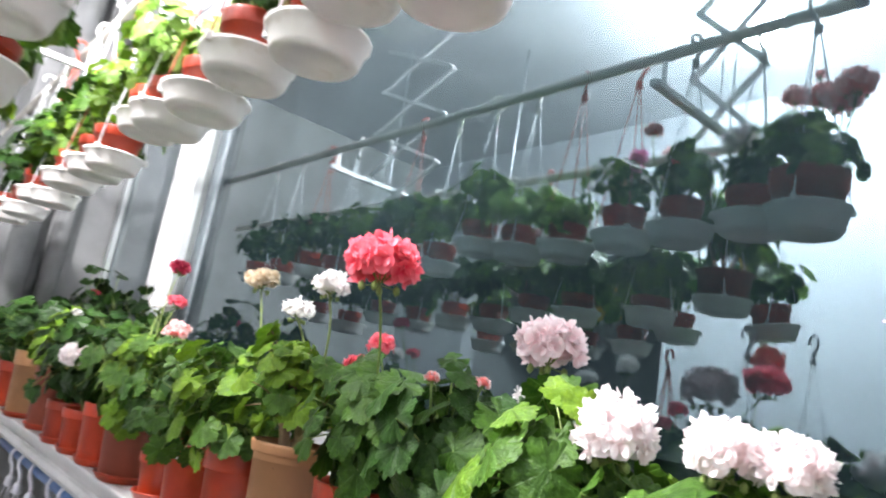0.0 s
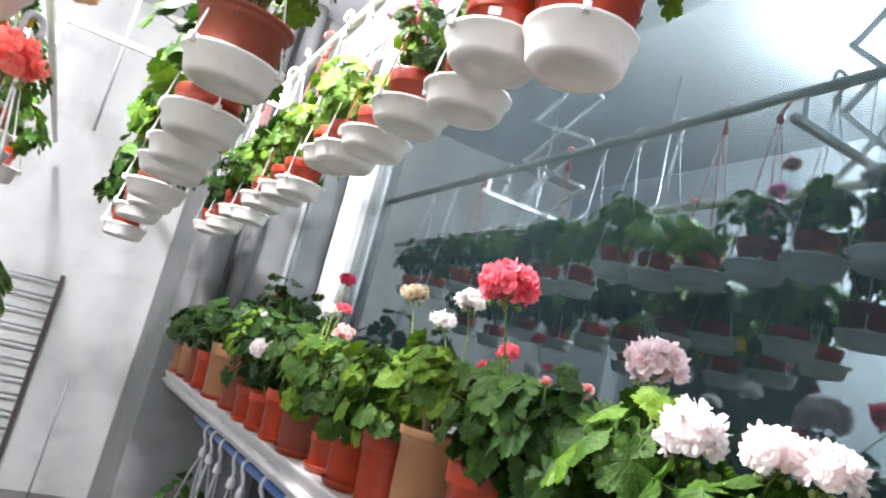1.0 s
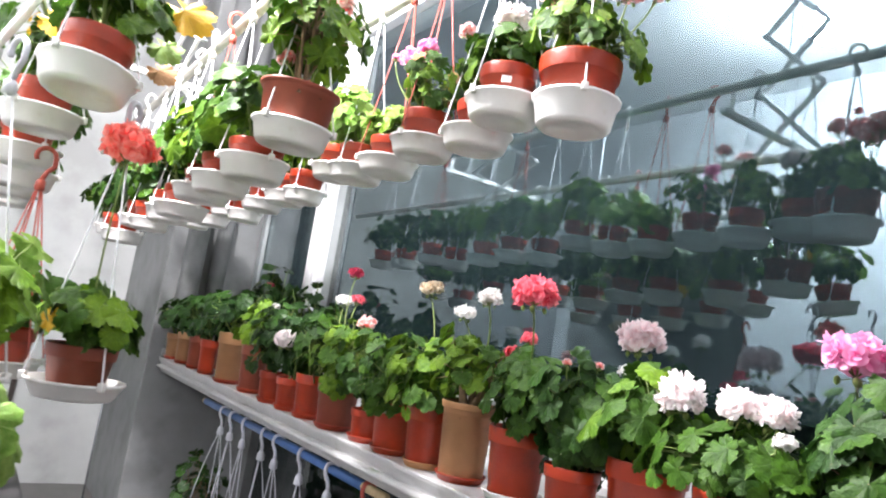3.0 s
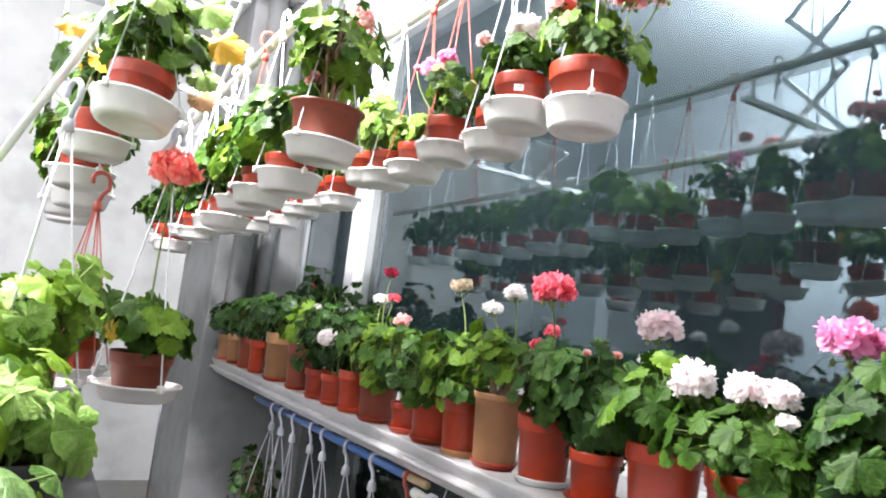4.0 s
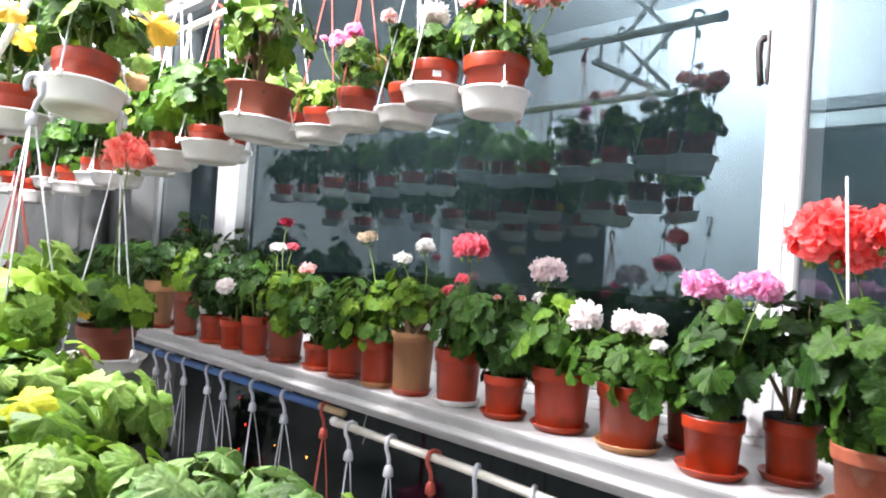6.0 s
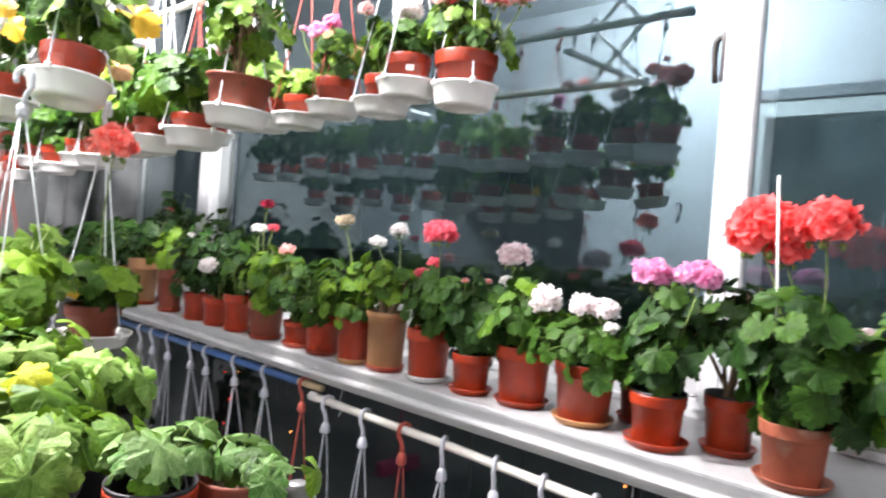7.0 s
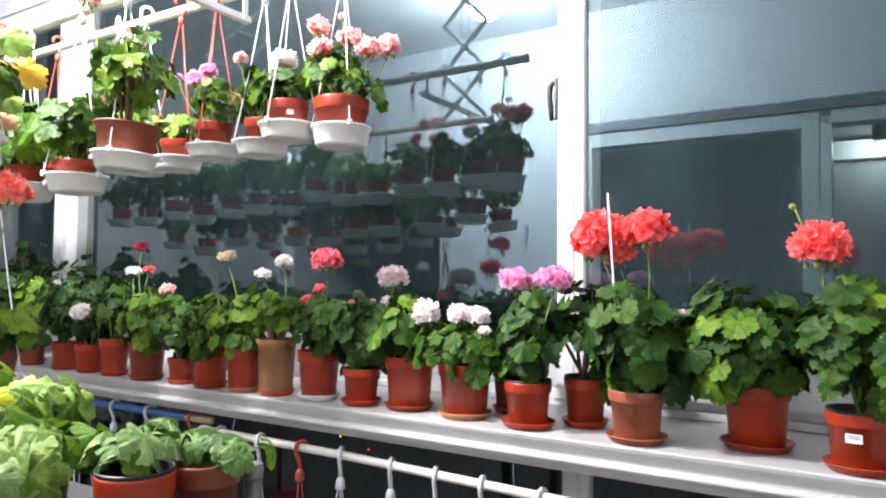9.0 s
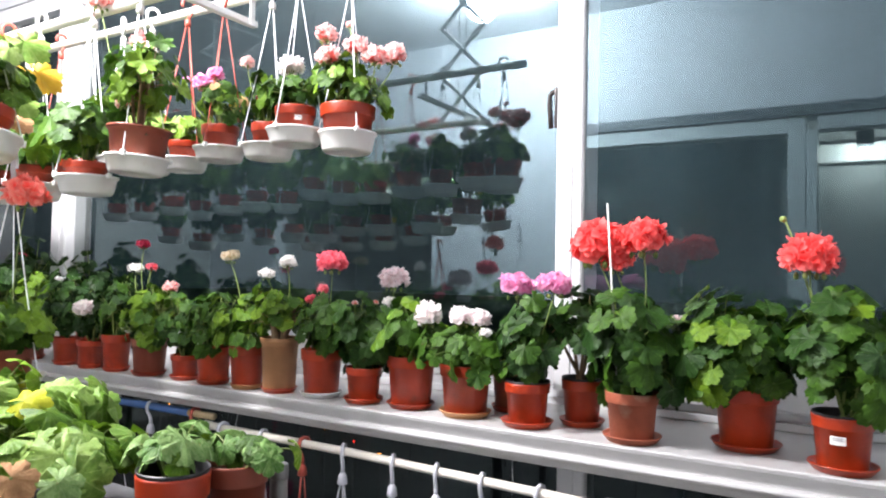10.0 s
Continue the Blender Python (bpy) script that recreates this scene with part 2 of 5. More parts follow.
M = {
    "wall": mat("painted_wall", (0.52, 0.535, 0.56), 0.75, vary=0.05, scale=6, bump=0.05, bump_scale=40, spots=(0.48, 0.49, 0.515), spot_scale=1.6, spot_at=0.56),
    # end wall: stains over a base darker than the wall paint above
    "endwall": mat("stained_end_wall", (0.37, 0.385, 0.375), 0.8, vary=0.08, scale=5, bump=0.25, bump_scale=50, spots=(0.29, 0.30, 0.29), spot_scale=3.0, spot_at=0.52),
    "pier": mat("streaked_grey", (0.175, 0.182, 0.182), 0.7, vary=0.10, scale=9, bump=0.1, spots=(0.135, 0.14, 0.138), spot_scale=5, spot_at=0.52),
    "roomwall": mat("dark_room_wall", (0.34, 0.35, 0.35), 0.8, vary=0.1, scale=5),
    "ceiling": mat("painted_ceiling", (0.66, 0.67, 0.69), 0.8, vary=0.04, scale=5, bump=0.02),
    "floor": mat("grey_floor_tile", (0.11, 0.105, 0.10), 0.4, vary=0.15, scale=12),
    "upvc": mat("white_window_plastic", (0.64, 0.65, 0.66), 0.35, vary=0.03, scale=8, bump=0.05, spots=(0.59, 0.58, 0.55), spot_scale=3, spot_at=0.62),
    # sash plastic with its shade put into the grey-green colour
    "stile": mat("shaded_sash_profile", (0.26, 0.285, 0.285), 0.4, vary=0.06, scale=10),
    # dirty white window plastic, darkened further for the shade it stands in
    "housewin": mat("shaded_dull_plastic", (0.40, 0.43, 0.43), 0.45, vary=0.06, scale=8),
    "sill": mat("white_painted_sill", (0.43, 0.43, 0.425), 0.33, vary=0.05, scale=14, bump=0.12, bump_scale=50, spots=(0.26, 0.25, 0.23), spot_scale=7, spot_at=0.60),
    "gasket": mat("grey_rubber_seal", (0.07, 0.08, 0.08), 0.6),
    "dark": mat("dark_brown_metal", (0.035, 0.028, 0.025), 0.4, metal=0.3),
    "asphalt": mat("night_asphalt", (0.03, 0.03, 0.03), 0.9, vary=0.2, scale=0.5),
    "darkgrey": mat("plain_dark_grey", (0.10, 0.11, 0.12), 0.5),
    "terracotta": mat("terracotta_plastic", (0.300, 0.025, 0.004), 0.36, vary=0.14, scale=20, bump=0.14, spots=(0.19, 0.030, 0.012), spot_scale=14, spot_at=0.57, rand=0.18),
    "brownpot": mat("brown_plastic", (0.20, 0.040, 0.018), 0.5, vary=0.10, scale=26, bump=0.12, rand=0.1),
    "clay": mat("weathered_clay", (0.27, 0.066, 0.030), 0.7, vary=0.2, scale=22, bump=0.3, spots=(0.34, 0.19, 0.13), spot_scale=16, spot_at=0.56),
    "tan": mat("tan_plastic", (0.30, 0.148, 0.062), 0.55, vary=0.08, scale=20, bump=0.1, spots=(0.25, 0.15, 0.08), spot_scale=9, spot_at=0.58, rand=0.12),
    "tansaucer": mat("ochre_saucer_plastic", (0.42, 0.20, 0.08), 0.5, vary=0.08),
    "black": mat("black_nursery_plastic", (0.018, 0.018, 0.02), 0.45),
    "whitepl": mat("white_plastic", (0.78, 0.77, 0.74), 0.4, vary=0.05, scale=18, bump=0.08, spots=(0.60, 0.54, 0.45), spot_scale=11, spot_at=0.63, transl=0.05),
    "cord": mat("white_plastic_cord", (0.74, 0.76, 0.78), 0.45, vary=0.05),
    "greypl": mat("pale_grey_plastic", (0.60, 0.61, 0.66), 0.4, vary=0.06),
    "redpl": mat("red_plastic", (0.42, 0.075, 0.05), 0.42, vary=0.08),
    "soil": mat("potting_soil", (0.10, 0.055, 0.032), 0.95, vary=0.5, scale=160, bump=1.0, bump_scale=220, spots=(0.34, 0.26, 0.18), spot_scale=130, spot_at=0.62),
    "stem": mat("green_stem", (0.16, 0.22, 0.05), 0.55, vary=0.2),
    "wood": mat("woody_stem", (0.20, 0.13, 0.07), 0.8, vary=0.25, scale=60, bump=0.6),
    "rodwhite": mat("cream_painted_rod", (0.74, 0.70, 0.62), 0.45, vary=0.08, scale=20, spots=(0.5, 0.42, 0.32), spot_scale=18, spot_at=0.64),
    "rodblue": mat("blue_plastic_sleeve", (0.045, 0.13, 0.34), 0.4, vary=0.12, scale=20),
    "bamboo": mat("pale_wooden_rod", (0.50, 0.38, 0.22), 0.6, vary=0.15, scale=30),
    "alu": mat("brushed_aluminium", (0.62, 0.64, 0.66), 0.35, metal=0.9, vary=0.06),
    "canmetal": mat("dull_zinc", (0.20, 0.20, 0.195), 0.45, metal=0.7, vary=0.15, scale=40),
    "rackwhite": mat("white_coated_metal", (0.80, 0.80, 0.79), 0.4, vary=0.04),
    "tag": mat("white_paper_label", (0.78, 0.77, 0.74), 0.7),
    "ink": mat("grey_ink", (0.16, 0.16, 0.18), 0.8),
    "pink": mat("pink_plastic", (0.62, 0.06, 0.17), 0.4),
    "bench": mat("black_bench_board", (0.03, 0.03, 0.032), 0.55, vary=0.2, scale=18),
    "leaf": leaf_mat("leaf_mid", (0.014, 0.047, 0.005), (0.058, 0.134, 0.010), (0.10, 0.20, 0.03), zone=0.35),
    "leafdark": leaf_mat("leaf_dark", (0.008, 0.030, 0.005), (0.032, 0.085, 0.011), (0.06, 0.13, 0.03), zone=0.3),
    "leafbright": leaf_mat("leaf_bright", (0.044, 0.108, 0.007), (0.150, 0.260, 0.014), (0.21, 0.33, 0.05)),
    "leaflime": leaf_mat("leaf_lime", (0.12, 0.25, 0.03), (0.34, 0.48, 0.13), (0.44, 0.58, 0.22), rough=0.45),
    "leafpale": leaf_mat("leaf_pale_green", (0.070, 0.160, 0.016), (0.25, 0.37, 0.085), (0.36, 0.47, 0.16), rough=0.42),
    "leafvar": leaf_mat("leaf_variegated", (0.055, 0.150, 0.022), (0.27, 0.40, 0.15), (0.38, 0.50, 0.27), rough=0.26),
    "leaflemon": leaf_mat("leaf_lemon", (0.36, 0.42, 0.02), (0.58, 0.56, 0.03), (0.55, 0.58, 0.10)),
    "leafyellow": leaf_mat("leaf_yellow", (0.55, 0.30, 0.02), (0.66, 0.42, 0.03), (0.62, 0.45, 0.08)),
    "leafdry": leaf_mat("leaf_dry", (0.36, 0.19, 0.09), (0.55, 0.34, 0.18), (0.40, 0.22, 0.10), rough=0.8),
    "coral": petal_mat("coral_red_petal", (0.97, 0.060, 0.062), (1.0, 0.235, 0.225)),
    # lit copy of coral: strong light on one bloom put into the petals
    "litcoral": petal_mat("lit_coral_petal", (1.0, 0.14, 0.11), (1.0, 0.40, 0.34)),
    "redpink": petal_mat("rose_red_petal", (0.76, 0.05, 0.10), (0.92, 0.24, 0.30)),
    "pinkpet": petal_mat("orchid_pink_petal", (0.80, 0.20, 0.46), (0.93, 0.52, 0.74)),
    "palepink": petal_mat("pale_pink_petal", (0.88, 0.66, 0.68), (0.95, 0.86, 0.87)),
    "blush": petal_mat("blush_white_petal", (0.92, 0.79, 0.79), (0.97, 0.94, 0.94)),
    "white": petal_mat("white_petal", (0.80, 0.76, 0.74), (0.90, 0.89, 0.87)),
    "cream": petal_mat("wilted_cream_petal", (0.52, 0.38, 0.22), (0.78, 0.68, 0.52)),
    "salmon": petal_mat("salmon_petal", (0.90, 0.26, 0.24), (0.96, 0.80, 0.77)),
    "magenta": petal_mat("deep_magenta_petal", (0.50, 0.02, 0.07), (0.70, 0.06, 0.14)),
    # both upper glasses carry painted haze, more of it on the near pane
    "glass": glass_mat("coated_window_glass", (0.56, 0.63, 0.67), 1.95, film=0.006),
    "nearglass": glass_mat("hazed_window_glass", (0.56, 0.63, 0.67), 1.95, film=0.013),
    "lowglass": glass_mat("tinted_lower_glass", (0.34, 0.36, 0.36), 1.5),
    "clear": glass_mat("clear_window_glass", (0.75, 0.80, 0.80), 1.5),
    "citylamp": glow_mat("orange_street_light", (1.0, 0.32, 0.06), 14.0),
    "cityred": glow_mat("red_tail_light", (1.0, 0.03, 0.02), 9.0),
    "citywhite": glow_mat("white_street_light", (1.0, 0.85, 0.65), 14.0),
}

# ---- mesh tools ----


def part(name, bm, material, parent=None, label="", smooth=True):
    me = bpy.data.meshes.new(name)
    bm.normal_update()
    bm.to_mesh(me)
    bm.free()
    me.materials.append(M[material])
    if smooth:
        me.shade_smooth()
    ob = new(name, me)
    ob.parent = parent
    if label:
        ob["label"] = label
    return ob


def root(name, m, label, category, group="", kind=""):
    ob = new(name)
    ob.empty_display_size = 0.05
    ob.matrix_world = m
    return tagged(ob, label, category, group, kind)


def box(bm, x0, x1, y0, y1, z0, z1, bevel=0.0):
    vs = bmesh.ops.create_cube(bm, size=1, matrix=Matrix.Translation(((x0 + x1) / 2, (y0 + y1) / 2, (z0 + z1) / 2)) @ Matrix.Diagonal((x1 - x0, y1 - y0, z1 - z0, 1)))["verts"]
    if bevel:
        bmesh.ops.bevel(bm, geom=list({e for v in vs for e in v.link_edges}), offset=bevel, segments=2, affect="EDGES", profile=0.6)
    return bm


def boxed(*a, bevel=0.0):
    return box(bmesh.new(), *a, bevel=bevel)


def lathe(bm, profile, seg=28, at=(0, 0, 0), wobble=0.0, facets=0):
    rings = []
    for r, z in profile:
        ring = []
        for i in range(seg):
            a = 2 * math.pi * i / seg
            k = 1 + (wobble * math.sin(3 * a + 1) if wobble else 0)
            if facets:
                k *= 1 - 0.012 * abs(math.sin(facets * a / 2))
            ring.append(bm.verts.new((at[0] + r * k * math.cos(a), at[1] + r * k * math.sin(a), at[2] + z)))
        rings.append(ring)
    for a, b in zip(rings, rings[1:]):
        for i in range(seg):
            bm.faces.new((a[i], a[(i + 1) % seg], b[(i + 1) % seg], b[i]))
    bm.faces.new(list(reversed(rings[0])))
    if profile[-1][0] > 0.0005:
        bm.faces.new(rings[-1])
    return bm


def tube(bm, pts, r, seg=6, taper=1.0):
    pts = [Vector(p) for p in pts]
    rings = []
    for i, p in enumerate(pts):
        d = (pts[min(i + 1, len(pts) - 1)] - pts[max(i - 1, 0)]).normalized()
        side = d.orthogonal().normalized() if i == 0 else (side - d * side.dot(d)).normalized()
        up = d.cross(side)
        k = r * (1 + (taper - 1) * i / max(1, len(pts) - 1))
        rings.append([bm.verts.new(p + (side * math.cos(t) + up * math.sin(t)) * k) for t in (2 * math.pi * j / seg for j in range(seg))])
    for a, b in zip(rings, rings[1:]):
        for i in range(seg):
            bm.faces.new((a[i], a[(i + 1) % seg], b[(i + 1) % seg], b[i]))
    bm.faces.new(list(reversed(rings[0]))), bm.faces.new(rings[-1])
    return bm


def arc(p, q, bow, n=6):
    """Points from p to q, bowed by the vector bow at the middle."""
    p, q, bow = Vector(p), Vector(q), Vector(bow)
    return [p.lerp(q, i / n) + bow * (4 * (i / n) * (1 - i / n)) for i in range(n + 1)]


def structure(name, bm, material, label="", smooth=False):
    ob = part(name, bm, material, None, label, smooth)
    return tagged(ob, label, name.split("_")[0], kind="structure")


# ---- room: walls, openings, floor, ceiling ----
END, STOP, NEAR, INNER, FACE, GLASS, SILL = 4.75, 3.745, -2.2, -1.62, 0.915, 0.991, 0.95
structure("floor", boxed(INNER, 1.15, NEAR, END, -0.1, 0.0), "floor", "grey tiled balcony floor")
structure("ceiling", boxed(INNER - 0.15, 1.2, NEAR - 0.15, END + 0.15, CEIL, CEIL + 0.12), "ceiling", "pale grey painted balcony ceiling")
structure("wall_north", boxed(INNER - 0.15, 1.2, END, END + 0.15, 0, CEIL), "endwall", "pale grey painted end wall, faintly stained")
structure("wall_south", boxed(INNER - 0.15, 1.2, NEAR - 0.15, NEAR, 0, CEIL), "wall", "pale grey painted wall")
bm = bmesh.new()
x0, x1 = INNER - 0.15, INNER
for y0, y1, z0, z1 in ((NEAR, -1.42, 0, CEIL), (-1.42, -0.46, 2.335, CEIL), (-0.46, 1.0, 2.335, CEIL), (-0.46, 1.0, 0, 0.9), (1.0, 2.2, 0, CEIL), (2.2, 3.9, 2.3, CEIL), (3.9, END, 0, CEIL)):
    box(bm, x0, x1, y0, y1, z0, z1)
structure("wall_west", bm, "wall", "pale grey painted house wall with a window and doorways")
# a dark grey strip along the wall over both openings
structure("lintel_trim", boxed(INNER, INNER + 0.03, -1.5, 1.06, 2.338, 2.405, bevel=0.004), "darkgrey", "dark grey strip above window and door")
# the dim room behind the house wall
bm = bmesh.new()
box(bm, -5.2, -5.05, -2.6, 4.4, 0, 2.8), box(bm, -5.05, x0, -2.6, -2.45, 0, 2.8), box(bm, -5.05, x0, 4.25, 4.4, 0, 2.8)
box(bm, -5.05, x0, -2.45, 4.25, 2.7, 2.8), box(bm, -5.05, x0, -2.45, 4.25, -0.1, 0)
# the second wall here is added to catch the bulb's glow
box(bm, -3.4, -3.3, -0.2, 4.25, 0, 2.7), box(bm, -3.12, -3.02, -2.45, -0.2, 0, 2.7)
structure("wall_room", bm, "roomwall", "plain walls of the dim room behind the balcony")


def frame_ring(name, x0, x1, y0, y1, z0, z1, w, material, parent, label="", bevel=0.006):
    """Four butted bars as one frame in the y-z plane."""
    bm = bmesh.new()
    box(bm, x0, x1, y0, y0 + w, z0, z1, bevel), box(bm, x0, x1, y1 - w, y1, z0, z1, bevel)
    box(bm, x0, x1, y0 + w, y1 - w, z0, z0 + w, bevel), box(bm, x0, x1, y0 + w, y1 - w, z1 - w, z1, bevel)
    return part(name, bm, material, parent, label, False)


def pane(parent, y0, y1, z0, z1, x, material="glass"):
    ob = part("pane", boxed(x, x + 0.006, y0, y1, z0, z1), material, parent, "", False)
    ob.visible_shadow = False
    return ob


win = root("window_house", pose(0, 0, 0), "white framed window in the house wall, dark inside", "window", kind="structure")
frame_ring("window_frame", INNER - 0.10, INNER + 0.012, -0.46, 1.0, 0.9, 2.335, 0.095, "housewin", win)
pane(win, -0.36, 0.90, 0.995, 2.24, INNER - 0.06, "clear")
door = root("door_frame", pose(0, 0, 0), "white frame round the open doorway", "door", kind="structure")
bm = bmesh.new()
box(bm, INNER - 0.13, INNER + 0.012, -0.52, -0.462, 0, 2.25, 0.005), box(bm, INNER - 0.13, INNER + 0.012, -1.42, -1.34, 0, 2.25, 0.005)
box(bm, INNER - 0.13, INNER + 0.012, -1.34, -0.52, 2.25, 2.333, 0.005)
part("jamb", bm, "housewin", door, "", False)

# ---- window wall ----
TOP = 2.80
win = root("window_front", pose(0, 0, 0), "white plastic window front, sliding sashes with double glazing at night", "window", kind="structure")


def post(y0, y1, z0, z1, x0=FACE, x1=1.06):
    """A mullion with a rounded nose and a shallow groove on its inner face."""
    bm = bmesh.new()
    w = y1 - y0
    prof = [(x1, y0), (x0 + 0.006, y0), (x0, y0 + 0.006), (x0, y0 + w * 0.30), (x0 + 0.005, y0 + w * 0.33), (x0 + 0.005, y0 + w * 0.38), (x0, y0 + w * 0.41), (x0, y1 - 0.006), (x0 + 0.006, y1), (x1, y1)]
    lo = [bm.verts.new((a, b, z0)) for a, b in prof]
    hi = [bm.verts.new((a, b, z1)) for a, b in prof]
    for i in range(len(prof)):
        j = (i + 1) % len(prof)
        bm.faces.new((lo[j], lo[i], hi[i], hi[j]))
    bm.faces.new(lo), bm.faces.new(list(reversed(hi)))
    return part("mullion", bm, "upvc", win, "", False)


for y0, y1 in ((2.725, 2.850), (-0.001, 0.087), (-1.72, -1.63)):
    post(y0, y1, SILL + 0.052, TOP)
    if y1 < 2:
        post(y0, y1, 0.10, 0.860, 0.955, 1.06)
SPANS = ((2.850, STOP), (0.087, 2.725), (-1.63, -0.001), (NEAR, -1.72))
for y0, y1 in SPANS:
    part("head_rail", boxed(0.94, 1.06, y0, y1, TOP - 0.09, TOP, bevel=0.006), "upvc", win, "", False)
    part("bottom_rail", boxed(0.958 - (0.038 if y1 < 0.05 else 0), 1.06, y0, y1, SILL + 0.052, SILL + 0.165, bevel=0.008), "upvc", win, "", False)
    part("glazing_bead", boxed(0.974 - (0.060 if y1 < 0.05 else 0), 0.986 - (0.052 if y1 < 0.05 else 0), y0 + 0.001, y1 - 0.001, SILL + 0.165, SILL + 0.178, bevel=0.003), "gasket", win, "", False)
    low = min(y1, 3.279)
    part("lower_rail", boxed(0.97, 1.06, y0, low, 0.78, 0.860, bevel=0.005), "upvc", win, "", False)
    part("foot_rail", boxed(0.97, 1.06, y0, low, 0.02, 0.10, bevel=0.005), "upvc", win, "", False)
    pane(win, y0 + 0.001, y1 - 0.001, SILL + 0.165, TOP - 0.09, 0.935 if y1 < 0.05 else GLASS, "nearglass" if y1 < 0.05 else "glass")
    if y1 < STOP:
        pane(win, y0 + 0.001, y1 + (0.5 if y1 > 2 else -0.001), 0.10, 0.78, GLASS, "lowglass")
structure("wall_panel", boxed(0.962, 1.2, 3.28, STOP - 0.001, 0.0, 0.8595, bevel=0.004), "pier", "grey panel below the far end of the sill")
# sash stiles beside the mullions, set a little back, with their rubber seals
# the stiles' darker grey is painted shade
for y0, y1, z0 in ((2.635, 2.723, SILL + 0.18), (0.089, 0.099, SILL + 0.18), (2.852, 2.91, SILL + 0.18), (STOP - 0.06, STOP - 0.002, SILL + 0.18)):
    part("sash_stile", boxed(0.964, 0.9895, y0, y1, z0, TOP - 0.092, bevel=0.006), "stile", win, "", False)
for y0, y1 in ((2.627, 2.634),):
    part("rubber_seal", boxed(0.966, 0.9895, y0, y1, SILL + 0.18, TOP - 0.095), "gasket", win, "", False)
# the handle on the side of the sash
bm = bmesh.new()
box(bm, 0.917, 0.941, 0.0875, 0.097, 1.825, 1.955, bevel=0.003)
tube(bm, [(0.929, 0.096, 1.938), (0.928, 0.108, 1.940), (0.926, 0.115, 1.930), (0.925, 0.116, 1.900), (0.926, 0.113, 1.860), (0.928, 0.110, 1.825)], 0.0095, 10, 0.8)
part("window_handle", bm, "dark", win, "dark brown window handle")
# strip of the wall above the front window
structure("wall_east", boxed(0.93, 1.2, NEAR, STOP, TOP + 0.002, CEIL), "wall", "pale grey strip of wall above the window front")

# the sill: moulded front edge, drawn along the whole window
bm = bmesh.new()
prof = [(1.06, 0.0), (0.531, 0.0), (0.527, -0.0012), (0.5255, -0.004), (0.527, -0.012), (0.533, -0.025), (0.540, -0.036), (0.541, -0.041), (0.527, -0.0425), (0.521, -0.046), (0.519, -0.051), (0.521, -0.056), (0.527, -0.059), (0.534, -0.062), (0.541, -0.069), (0.546, -0.079), (0.553, -0.084), (1.06, -0.084)]
prof = [(a, SILL + c) for a, c in prof]
lo = [bm.verts.new((a, NEAR + 0.001, c)) for a, c in prof]
hi = [bm.verts.new((a, STOP - 0.001, c)) for a, c in prof]
for i in range(len(prof)):
    j = (i + 1) % len(prof)
    bm.faces.new((lo[i], lo[j], hi[j], hi[i]))
bm.faces.new(list(reversed(lo))), bm.faces.new(hi)
structure("window_sill", bm, "sill", "broad white painted window sill with a moulded edge")
structure("sill_track", box(boxed(0.945, 1.06, NEAR + 0.001, STOP - 0.001, SILL + 0.001, SILL + 0.024, bevel=0.004), 0.956, 1.06, NEAR + 0.002, STOP - 0.002, SILL + 0.024, SILL + 0.0515, bevel=0.004), "upvc", "white stepped window track on the sill")

# pier and pipes in the far corner, in one grey darker than the walls
structure("wall_pier", boxed(0.46, 1.2, STOP, END, 0, CEIL, bevel=0.006), "pier", "grey boxed pier where the sill ends")
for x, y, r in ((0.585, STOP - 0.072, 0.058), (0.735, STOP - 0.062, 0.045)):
    p = root("drain_pipe", pose(x, y, SILL), "grey plastic drain pipe running up the corner", "pipe")
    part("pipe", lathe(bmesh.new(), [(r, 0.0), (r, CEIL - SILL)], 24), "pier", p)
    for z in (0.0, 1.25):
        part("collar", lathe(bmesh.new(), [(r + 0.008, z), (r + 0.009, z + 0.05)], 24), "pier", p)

# ---- leaves and flowers ----
SHAPES = {}


